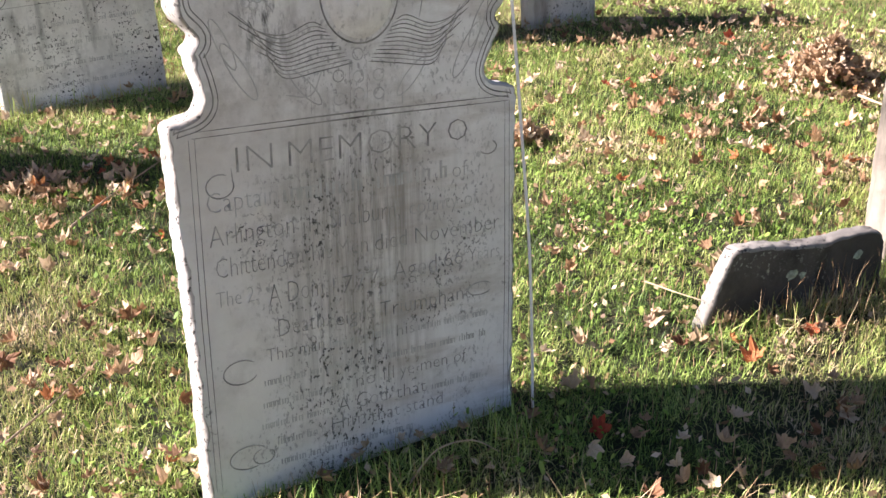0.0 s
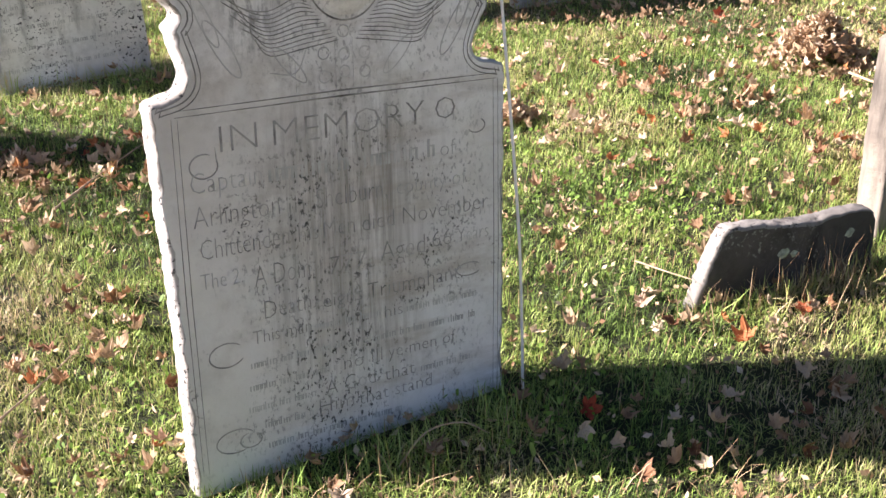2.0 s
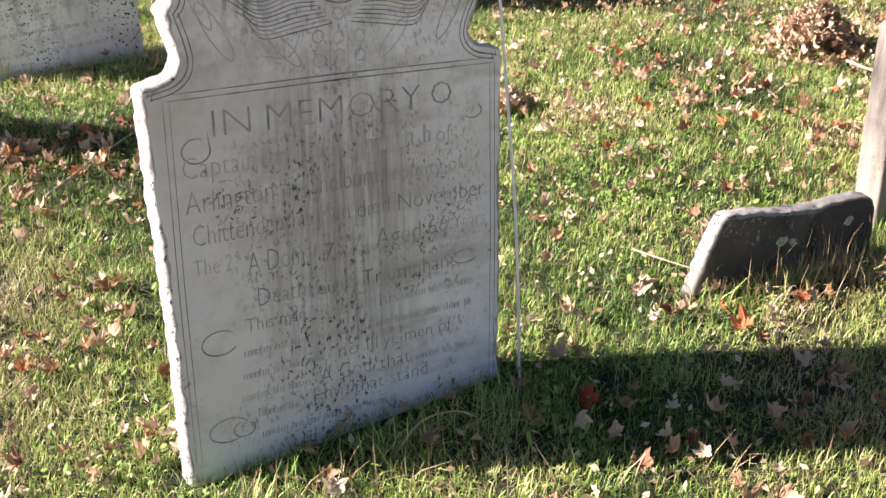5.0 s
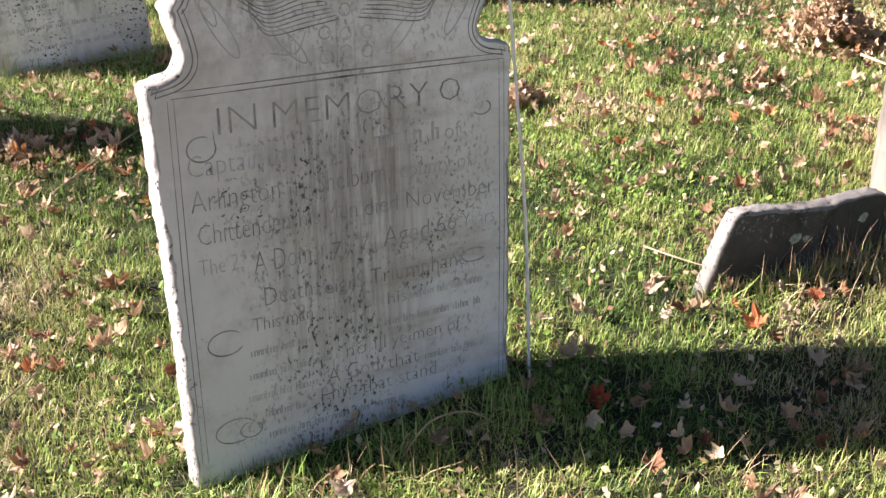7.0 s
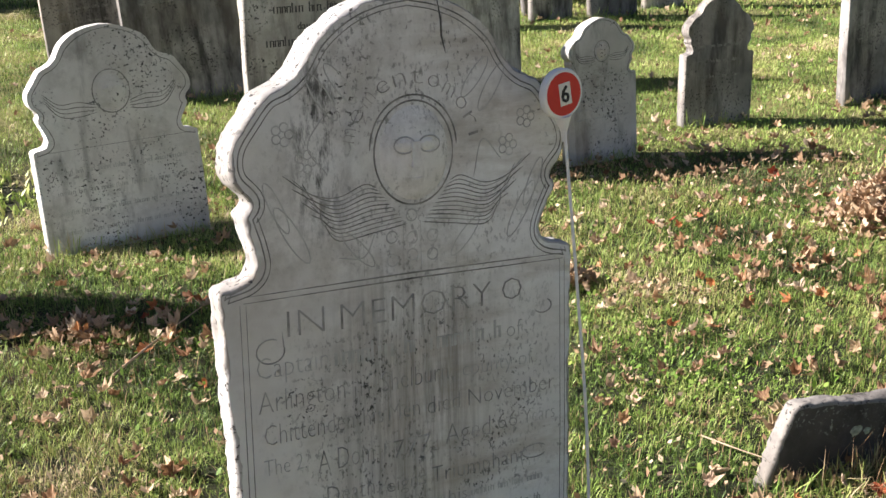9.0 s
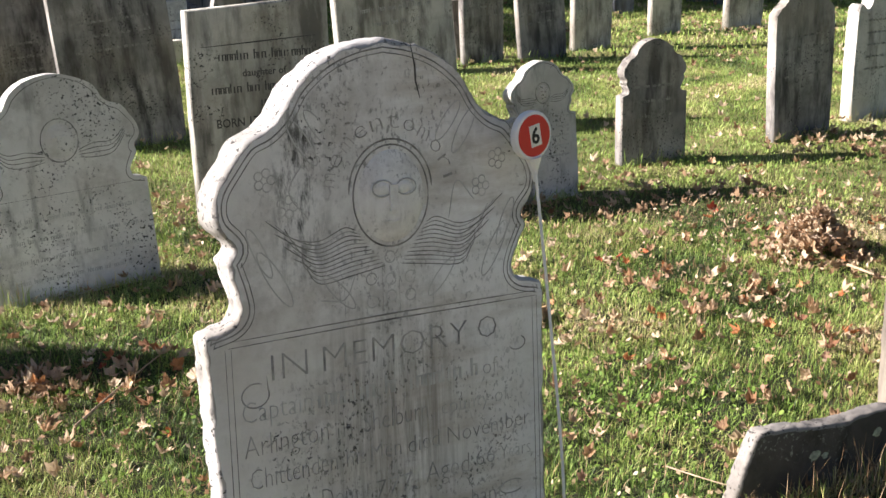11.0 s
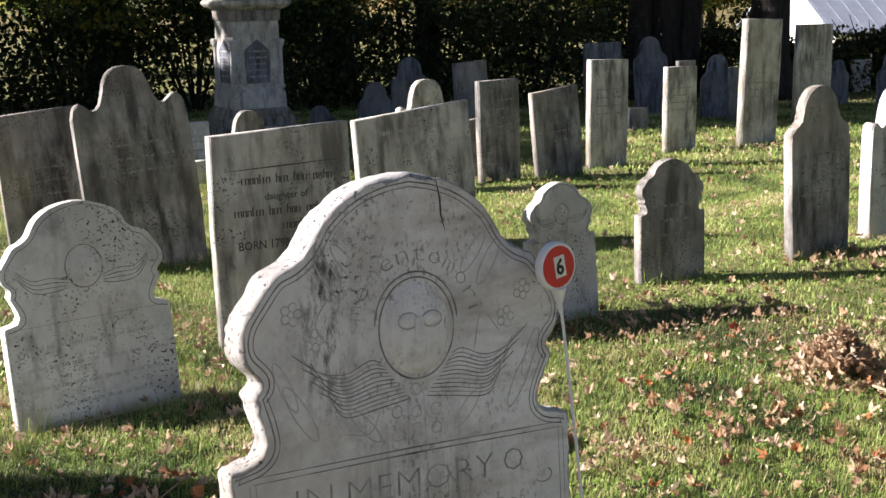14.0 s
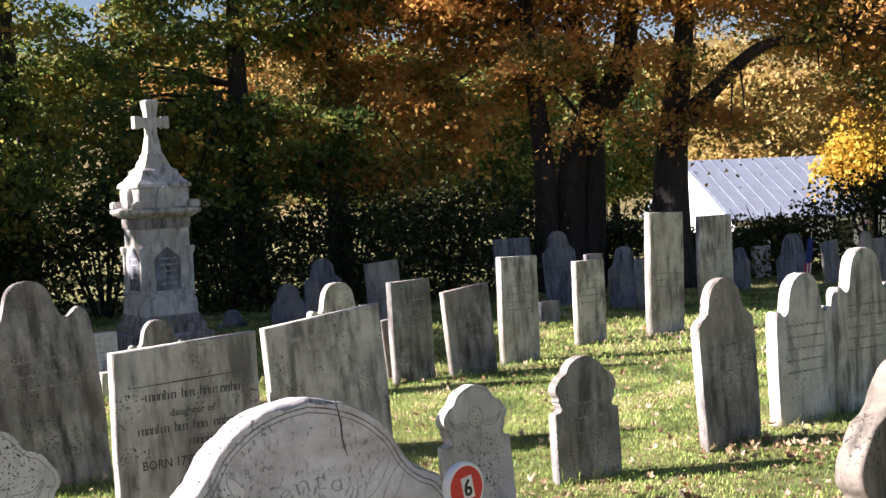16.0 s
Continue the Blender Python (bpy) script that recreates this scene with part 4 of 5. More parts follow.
# ---- monument ----
def monument(x, y, yaw):
    root = new("monument")
    root.matrix_world = pose(x, y, ground_z(x, y), 0, 0, yaw)
    tagged(root, "tall white marble monument with columns, gables and a cross on top", "monument")
    mm = M["monument"]
    def piece(name, bm, parent=root, label=""):
        bmesh.ops.bevel(bm, geom=[e for e in bm.edges], offset=0.006, segments=1, affect="EDGES", clamp_overlap=True)
        # plinth, base and frieze take a darker grey than the other pieces
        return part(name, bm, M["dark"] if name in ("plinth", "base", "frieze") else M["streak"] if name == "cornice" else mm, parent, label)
    piece("plinth", lathe([(0.50, -0.1), (0.50, 0.20), (0.47, 0.22)]), label="dark grey stone plinth")
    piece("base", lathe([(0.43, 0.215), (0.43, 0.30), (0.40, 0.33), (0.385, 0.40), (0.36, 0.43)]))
    die = piece("die", lathe([(0.355, 0.425), (0.35, 0.60), (0.325, 0.66), (0.315, 0.68), (0.305, 1.46), (0.32, 1.475)]))
    for sx in (-1, 1):
        for sy in (-1, 1):
            col = bmesh.new()
            add_tube(col, [(0, 0, 0.66), (0, 0, 0.70), (0, 0, 0.72), (0, 0, 1.14), (0, 0, 1.16), (0, 0, 1.21), (0, 0, 1.24), (0, 0, 1.25)], [0.055, 0.055, 0.036, 0.034, 0.045, 0.062, 0.062, 0.045], 12)
            part("column", col, mm, die).matrix_basis = pose(sx * 0.305, sy * 0.305, 0)
    for k in range(4):
        rot = pose(0, 0, 0, 0, 0, 90 * k)
        panel = slab([(0.17, 0.72), (0.17, 1.12), (0.0, 1.25), (-0.17, 1.12), (-0.17, 0.72)], 0.03, 0.008)
        pn = part("panel", panel, M["shade_blue"], die, "pointed inscription panel")
        pn.matrix_basis = rot @ pose(0, -0.305, 0)
        if k in (0, 3):
            tagged(part("worn_line", bars([(-0.11, 0.11, 0.80 + 0.075 * i) for i in range(5)], 0.03, 0.03), M["monument"], pn), kind="stuff")
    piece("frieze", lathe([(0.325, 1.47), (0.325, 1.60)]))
    piece("cornice", lathe([(0.34, 1.595), (0.40, 1.63), (0.43, 1.66), (0.43, 1.70), (0.36, 1.72)]))
    piece("attic", lathe([(0.325, 1.715), (0.325, 1.95), (0.31, 1.96)]))
    for k in range(4):
        g = slab([(0.13, 1.70), (0.11, 1.80), (0.10, 1.90)] + [(0.10 * math.cos(a), 1.90 + 0.10 * math.sin(a)) for a in (math.pi * i / 10 for i in range(1, 10))] + [(-0.10, 1.90), (-0.11, 1.80), (-0.13, 1.70)], 0.09, 0.01)
        part("gable", g, mm, root).matrix_basis = pose(0, 0, 0, 0, 0, 90 * k) @ pose(0, -0.345, -0.02)
    for sx in (-1, 1):
        for sy in (-1, 1):
            part("corner_block", boxes((-0.07, 0.07, -0.07, 0.07, 1.70, 1.80), bevel=0.02), mm, root).matrix_basis = pose(sx * 0.36, sy * 0.36, 0)
    piece("cap", lathe([(0.35, 1.955), (0.35, 2.0), (0.28, 2.06), (0.24, 2.12), (0.23, 2.16), (0.17, 2.20), (0.15, 2.26), (0.13, 2.30), (0.11, 2.36)]))
    piece("cross_shaft", lathe([(0.10, 2.355), (0.085, 2.45), (0.062, 2.60), (0.06, 2.78), (0.075, 2.90), (0.09, 2.985), (0.07, 3.01)]))
    piece("cross_arm", boxes((-0.21, 0.21, -0.055, 0.055, 2.68, 2.80), (-0.225, -0.15, -0.06, 0.06, 2.665, 2.815), (0.15, 0.225, -0.06, 0.06, 2.665, 2.815)))
    return root


MON = monument(-2.60, 13.2, 33)
MON.matrix_world = MON.matrix_world @ Matrix.Diagonal((0.90, 0.90, 0.935, 1))

# ---- house, pole, flag ----
def house():
    root = new("house")
    root.matrix_world = pose(11.9, 44.9, ground_z(12, 45), 0, 0, 15.0)
    tagged(root, "white clapboard house with a pale blue-grey metal roof", "house")
    zr, ze = 4.15, 2.15
    L_, D = 9.5, 3.2
    part("gable_wall", slab([(D, -0.5), (D, ze), (0, zr - 0.1), (-D, ze), (-D, -0.5)], 0.15, 0.01), M["white_paint"], root).matrix_basis = pose(0.1, 0, 0, 0, 0, -90)
    part("gable_wall", slab([(D, -0.5), (D, ze), (0, zr - 0.1), (-D, ze), (-D, -0.5)], 0.15, 0.01), M["white_paint"], root).matrix_basis = pose(L_ - 0.1, 0, 0, 0, 0, -90)
    part("front_wall", boxes((0.18, L_ - 0.18, -D, -D + 0.15, -0.5, ze)), M["white_paint"], root)
    part("back_wall", boxes((0.18, L_ - 0.18, D - 0.15, D, -0.5, ze)), M["white_paint"], root)
    for wx in (2.0, 4.8, 7.6):
        w = part("window", boxes((wx - 0.5, wx + 0.5, -D - 0.05, -D - 0.01, 0.6, 1.8)), M["white_paint"], root)
        part("pane", boxes((wx - 0.42, wx + 0.42, -D - 0.07, -D - 0.055, 0.68, 1.72)), M["glass"], w)
    for s in (-1, 1):
        roof = bmesh.new()
        a = [(-0.3, 0, zr), (L_ + 0.3, 0, zr), (L_ + 0.3, s * (D + 0.4), ze - 0.25), (-0.3, s * (D + 0.4), ze - 0.25)]
        top = [roof.verts.new((x, y, z + 0.08)) for x, y, z in a]
        bot = [roof.verts.new((x, y, z)) for x, y, z in a]
        roof.faces.new(top)
        roof.faces.new(bot[::-1])
        for i in range(4):
            roof.faces.new((top[i], top[(i + 1) % 4], bot[(i + 1) % 4], bot[i]))
        rf = part("roof", roof, M["roof"], root, "standing-seam metal roof slope")
        for k in range(17):
            x = -0.2 + k * 0.62
            seam = tube([(x, s * 0.02, zr + 0.09), (x, s * (D + 0.38), ze - 0.155)], [0.008, 0.008], 5)
            part("seam", seam, M["roof"], rf)
    ch = part("chimney", boxes((8.4, 8.9, 0.1, 0.6, zr - 0.6, zr + 0.9)), M["brick"], root, "red brick chimney")
    part("chimney_cap", boxes((8.35, 8.95, 0.05, 0.65, zr + 0.9, zr + 0.98)), M["pole"], ch)


house()
thing("utility_pole", tube([(0, 0, -0.5), (0, 0, 8.0)], [0.14, 0.11], 10), M["pole"], pose(17.6, 62, ground_z(0, 60)), "grey wooden utility pole behind the house", "utility pole")

flag = new("small_flag")
fx, fy_ = 6.02, 16.3
flag.matrix_world = pose(fx, fy_, ground_z(fx, fy_), 0, 6, 0)
tagged(flag, "small striped cloth flag drooping on a stick by a grave", "flag")
part("stick", tube([(0, 0, -0.1), (0, 0, 0.95)], [0.008, 0.006], 6), M["pole"], flag)
part("canton", boxes((-0.05, 0.03, -0.012, 0.012, 0.50, 0.86)), M["cloth_blue"], flag, "dark blue star field")
for i in range(4):
    part("stripe", boxes((-0.055 + i * 0.022, -0.034 + i * 0.022, -0.01, 0.014, 0.22, 0.498)), M["cloth_red" if i % 2 == 0 else "cloth_white"], flag)

# ---- trees and bushes ----
def quads_mesh(name, centres, sizes, rng, flat=0.0, long=1.5):
    """Many separate small leaves: one folded diamond for each centre."""
    n = len(centres)
    a = rng.normal(size=(n, 3))
    a[:, 2] *= 1 - 0.6 * flat
    a /= np.linalg.norm(a, axis=1, keepdims=True)
    b = rng.normal(size=(n, 3))
    b[:, 2] *= 1 - 0.8 * flat
    b -= a * (a * b).sum(1, keepdims=True)
    b /= np.linalg.norm(b, axis=1, keepdims=True)
    c = np.cross(a, b)
    s = sizes[:, None]
    v = np.empty((n, 4, 3))
    v[:, 0] = centres - a * s * 0.5 * long
    v[:, 1] = centres + b * s * 0.5 + c * s * 0.12
    v[:, 2] = centres + a * s * 0.5 * long
    v[:, 3] = centres - b * s * 0.5 + c * s * 0.12
    me = bpy.data.meshes.new(name)
    me.vertices.add(4 * n)
    me.vertices.foreach_set("co", v.reshape(-1).astype(np.float32))
    me.loops.add(4 * n)
    me.loops.foreach_set("vertex_index", np.arange(4 * n, dtype=np.int32))
    me.polygons.add(n)
    me.polygons.foreach_set("loop_start", np.arange(0, 4 * n, 4, dtype=np.int32))
    me.update(calc_edges=True)
    return me


def crown_points(rng, boxes_, clumps, per, spread):
    """Leaf places in drooping clumps, scattered through ellipsoids (x, y, z, rx, ry, rz)."""
    out = []
    w = np.array([e[3] * e[4] * e[5] for e in boxes_]) ** 0.8
    for e, k in zip(boxes_, np.maximum(3, (clumps * w / w.sum()).astype(int))):
        for _ in range(k):
            d = rng.normal(size=3)
            d = d / np.linalg.norm(d) * rng.uniform(0.35, 1.0) ** 0.6
            c = np.array(e[:3]) + d * e[3:]
            m = int(per * rng.uniform(0.4, 1.5))
            p = rng.normal(size=(m, 3)) * np.array([spread, spread, spread * 0.20])
            p[:, 2] -= 0.22 * (p[:, 0] ** 2 + p[:, 1] ** 2) / spread
            out.append(c + p)
    return np.concatenate(out)


def tree(x, y, trunk_lines, boxes_, leaf, label, clumps=130, per=170, spread=0.5, size=0.095, seed=1):
    rng = np.random.default_rng(seed)
    root = new("tree")
    z0 = ground_z(x, y) - 0.1
    root.matrix_world = pose(x, y, z0)
    tagged(root, label, "tree", "trees behind the graves")
    bm = bmesh.new()
    tips = []
    for line in trunk_lines:
        pts = smooth([q[:3] for q in line], 4)
        rad = [line[0][3] + (line[-1][3] - line[0][3]) * i / (len(pts) - 1) for i in range(len(pts))]
        if line[0][2] < 0.1:
            rad[0] *= 1.5
            rad[1] *= 1.2
        add_tube(bm, [tuple(p) for p in pts], rad, 10)
        tips += pts[len(pts) // 2:]
    for f in bm.faces:
        f.smooth = True
    trunk = part("trunk", bm, M["bark"], root, "dark furrowed trunk with forking limbs")
    # thin branches from the limbs out to the crown
    br = bmesh.new()
    for e in boxes_:
        for _ in range(7):
            d = rng.normal(size=3)
            d /= np.linalg.norm(d)
            end = Vector(np.array(e[:3]) + d * np.array(e[3:]) * 0.85)
            start = min(tips, key=lambda q: (q - end).length) if tips else Vector((0, 0, 3))
            mid = (start + end) / 2 + Vector((0, 0, 0.35))
            pts = smooth([tuple(start), tuple(mid), tuple(end)], 4)
            add_tube(br, [tuple(p) for p in pts], [0.045 - 0.036 * i / (len(pts) - 1) for i in range(len(pts))], 5)
    tagged(part("branch", br, M["bark"], root), kind="stuff")
    pts = crown_points(rng, boxes_, int(clumps * (2.2 if y < 30 else 1.25)), per * (0.85 if y < 30 else 1.0), spread * (0.72 if y < 30 else 1.0))
    size = size * (0.72 if y < 30 else 1.0)
    sizes = size * rng.uniform(0.6, 1.3, len(pts))
    crown = part("crown", quads_mesh("crown", pts, sizes, rng, 0.4), M[leaf], root, "autumn leaves in drooping clumps")
    tagged(crown, kind="stuff")
    return root


# two close trunks and the big maple in the middle, then those to either side
tree(2.75, 20.0, [[(0, 0, 0, 0.24), (0.05, 0, 2.2, 0.20), (-0.15, 0.1, 4.6, 0.17), (-0.3, 0.2, 8, 0.08)]],
     [(-0.9, 0.4, 5.6, 2.2, 1.6, 1.2), (-0.9, 0.6, 4.0, 1.4, 0.9, 0.7), (-0.3, 0.4, 8.0, 2.0, 2.0, 1.4)], "maple_gold", "slender maple with orange and gold leaves", 120, 190, seed=2)
tree(3.4, 20.3, [[(0, 0, 0, 0.36), (-0.14, 0, 1.0, 0.24), (0.0, 0, 2.6, 0.22), (0.45, 0, 3.4, 0.22), (0.9, 0.1, 4.4, 0.18), (1.2, 0.2, 7.5, 0.08)], [(0.2, 0, 0.2, 0.26), (0.30, 0, 1.4, 0.23), (0.35, 0.1, 3.2, 0.2), (0.1, 0.3, 5.2, 0.15), (0.0, 0.4, 8, 0.06)], [(0.45, 0, 3.2, 0.15), (0.9, -0.2, 3.7, 0.12), (1.05, -0.3, 5.0, 0.09)]],
     [(0.4, 0.8, 6.2, 2.4, 1.8, 1.2), (0.5, 1.2, 4.6, 1.8, 0.8, 0.7), (0.9, -1.2, 3.95, 1.5, 0.6, 0.4), (-0.7, -1.3, 4.1, 1.2, 0.6, 0.6), (0.5, -1.0, 2.95, 0.9, 0.6, 0.32), (0.5, 0.5, 9.0, 2.2, 2.2, 1.5)], "maple_gold", "twin-trunked maple with forked limbs and orange leaves", 120, 190, seed=3)
tree(4.95, 19.8, [[(0, 0, 0, 0.40), (0.0, 0, 1.6, 0.34), (0.1, 0, 3.0, 0.28), (0.35, 0.1, 4.6, 0.2), (0.5, 0.2, 8.5, 0.08)], [(0.1, 0, 2.9, 0.17), (0.7, -0.3, 3.45, 0.13), (1.5, -0.6, 4.15, 0.10), (2.6, -0.9, 4.2, 0.06)]],
     [(0.4, -0.7, 2.95, 1.0, 0.7, 0.35), (-0.2, -0.6, 5.6, 1.6, 0.9, 0.8), (3.5, -0.6, 3.7, 1.5, 0.8, 0.5), (1.6, 0.2, 5.7, 2.2, 1.6, 0.9), (3.4, -0.6, 4.6, 1.7, 1.3, 0.6), (0.2, 0.5, 7.8, 2.6, 2.0, 1.6)], "maple_gold", "large maple with a thick dark trunk and golden leaves", 190, 190, seed=4)
tree(-2.45, 20.4, [[(0, 0, 0, 0.30), (0.05, 0, 2.4, 0.24), (-0.05, 0.1, 4.6, 0.2), (0.1, 0.1, 8.5, 0.08)]],
     [(0.5, -0.8, 3.0, 2.0, 1.0, 0.9), (-1.9, -0.4, 3.6, 2.0, 1.2, 1.2), (0.2, 0.2, 5.4, 2.6, 1.4, 0.9), (0.4, 0.4, 7.8, 1.5, 1.2, 1.0), (-1.2, -0.9, 1.9, 1.5, 0.8, 0.7)], "maple_green", "maple with green leaves turning gold", 190, 150, 0.38, 0.1, seed=5)
tree(-0.85, 21.0, [[(0, 0, 0, 0.24), (0.0, 0, 2.6, 0.2), (0.05, 0, 5.0, 0.16), (0.15, 0.1, 8.5, 0.07)]],
     [(0.8, -0.6, 3.0, 1.9, 1.2, 1.0), (0.9, 0.0, 4.8, 2.0, 1.3, 1.0), (0.1, 0.2, 7.2, 1.5, 1.2, 1.0)], "maple_gold", "maple with rust-orange leaves over green ones", 120, 150, 0.4, 0.1, seed=6)
tree(-6.2, 19.5, [[(0, 0, 0, 0.34), (0.1, 0, 2.6, 0.27), (0.0, 0.1, 5.0, 0.2), (0.2, 0.1, 9, 0.08)]],
     [(0.6, -0.8, 2.6, 2.2, 1.4, 1.3), (-0.4, -0.3, 4.6, 2.6, 1.6, 1.2), (0.3, 0.2, 7.4, 1.6, 1.4, 1.0)], "maple_green", "broad maple with dark green and yellow leaves", 85, 150, 0.4, 0.1, seed=7)
tree(-9.5, 15.7, [[(0, 0, 0, 0.4), (0.1, 0, 3.0, 0.32), (-0.1, 0.1, 6.0, 0.2), (0.2, 0.1, 10, 0.08)]],
     [(0.2, 0.3, 7.0, 3.4, 1.9, 2.2), (0.2, 0.4, 10.2, 2.8, 1.8, 1.6)], "maple_green", "broad maple with dark green leaves at the lawn edge", 220, 180, 0.6, 0.17, seed=8)
for k, (tx, ty, lift) in enumerate(((-12.6, 10.9, 1.4), (-12.2, 14.2, 0.3), (-12.8, 17.0, 0.2), (-12.0, 19.6, 0.6))):
    tree(tx, ty, [[(0, 0, 0, 0.22), (0.1, 0, 1.8, 0.17), (0.0, 0.1, 3.6, 0.12), (0.1, 0.0, 5.6, 0.05)]],
         [(0.0, 0.0, 3.2 + lift, 1.9, 1.9, 1.7), (0.2, 0.1, 5.0 + lift, 1.4, 1.5, 0.9), (-0.2, -0.2, 1.3, 1.6, 1.7, 0.9)], "maple_green", "low spreading maple that shades the lawn's edge", 110, 150, 0.55, 0.2, seed=90 + k)
tree(11.3, 22.5, [[(0, 0, 0, 0.32), (0.1, 0, 2.6, 0.27), (0.0, 0.1, 5.0, 0.2), (0.2, 0.1, 9, 0.08)]],
     [(-1.8, -0.3, 5.4, 2.4, 1.8, 1.4), (-1.2, 0.2, 8.0, 3.0, 2.4, 1.8), (-1.0, -0.8, 3.4, 1.4, 1.0, 0.8)], "maple_gold", "maple with golden leaves over the lawn's far edge", 200, 170, seed=10)
tree(14.4, 34.0, [[(0, 0, 0, 0.25), (0.1, 0, 2.6, 0.2), (0.0, 0.1, 5.5, 0.1)]],
     [(0.2, 0, 3.4, 1.2, 1.0, 1.0), (0.6, 0, 4.6, 0.9, 0.8, 0.6)], "maple_yellow", "small bright yellow tree in the sun", 90, 130, 0.4, 0.13, seed=11)
for k, (tx, ty, leaf, s) in enumerate(((19, 58, "maple_pale", 1.3), (26, 62, "maple_pale", 1.6), (14, 70, "maple_green", 1.5), (7, 64, "maple_green", 1.5), (0, 60, "maple_green", 1.6), (-9, 55, "maple_gold", 1.5), (-18, 52, "maple_green", 1.6), (33, 58, "maple_pale", 1.5), (22, 80, "maple_pale", 2.0), (8, 85, "maple_green", 2.0), (-8, 80, "maple_pale", 2.0))):
    tree(tx, ty, [[(0, 0, 0, 0.3), (0.1, 0, 3 * s, 0.22), (0, 0.1, 7 * s, 0.08)]], [(0, 0, 3.2 * s, 2.4 * s, 2.2 * s, 1.6 * s), (0.3, 0, 5.6 * s, 2.0 * s, 1.9 * s, 1.6 * s)], leaf, "distant autumn tree in full sun", 110, 170, 0.6 * s, 0.19, seed=20 + k)


def bush(x, y, w, h, leaf, label, seed, n=5200, size=0.062):
    rng = np.random.default_rng(seed)
    root = new("bush")
    root.matrix_world = pose(x, y, ground_z(x, y) - 0.05)
    tagged(root, label, "bush", "bushes along the far edge")
    bm = bmesh.new()
    for _ in range(9):
        a, r = rng.uniform(0, 6.28), rng.uniform(0.2, 0.45)
        end = (w * r * math.cos(a), 0.5 * w * r * math.sin(a), h * rng.uniform(0.7, 1.12))
        add_tube(bm, [(end[0] * 0.1, end[1] * 0.1, 0), (end[0] * 0.5, end[1] * 0.5, h * 0.45), end], [0.03, 0.02, 0.006], 5)
    tagged(part("stem", bm, M["bark"], root), kind="stuff")
    pts = crown_points(rng, [(0, 0, h * 0.42, w * 0.5, w * 0.3, h * 0.42), (w * 0.15, 0, h * 0.72, w * 0.3, w * 0.22, h * 0.25)], 60, n / 60, 0.22 * max(w, h) * 0.7)
    pts[:, 2] = np.abs(pts[:, 2])
    tagged(part("foliage", quads_mesh("foliage", pts, size * rng.uniform(0.6, 1.3, len(pts)), rng, 0.2), M[leaf], root), kind="stuff")


for k, (bx, by, bw, bh) in enumerate(((-9.0, 18.2, 3.0, 2.6), (-6.6, 18.6, 2.8, 2.2), (-4.6, 18.8, 2.8, 2.6), (-2.6, 19.0, 2.6, 2.0), (-0.7, 19.2, 2.6, 2.3), (1.0, 19.4, 2.6, 2.2), (2.6, 21.2, 2.6, 2.0), (4.1, 21.3, 2.2, 1.7), (6.2, 21.6, 2.4, 1.25), (7.6, 22.0, 2.4, 1.3), (9.2, 21.2, 2.8, 2.5), (11.3, 21.8, 3.0, 2.4), (-7.6, 21.5, 3.2, 2.4), (-3.6, 22.2, 3.2, 2.3), (0.2, 22.6, 3.0, 2.2), (13.6, 22.4, 3.2, 2.6))):
    bush(bx, by, bw, bh, "bush", "dense dark green bush under the trees", 60 + k)

# far hillside, closing the distance
def hillside():
    bm = bmesh.new()
    xs, ys = [i * 20 for i in range(-20, 21)], [95 + i * 12 for i in range(18)]
    grid = [[bm.verts.new((x, y, -2.4 + 36 * ease(95, 300, y) + 5 * noise.noise((x * 0.02, y * 0.02, 3.0)) * ease(95, 150, y))) for x in xs] for y in ys]
    for a, b in zip(grid, grid[1:]):
        for i in range(len(xs) - 1):
            bm.faces.new((a[i], a[i + 1], b[i + 1], b[i])).smooth = True
    m, nt, b = mat("autumn_wooded_hill", 0.95)
    v = coords(nt, per_object=False)
    nt.links.new(ramp(nt, noise_tex(nt, v, 0.25, 6, 0.7), [(0.3, (0.05, 0.06, 0.02)), (0.5, (0.16, 0.13, 0.05)), (0.7, (0.30, 0.20, 0.07))]), b.inputs["Base Color"])
    thing("backdrop", bm, m, Matrix(), "far hillside of autumn woods", "hillside", kind="structure")


hillside()

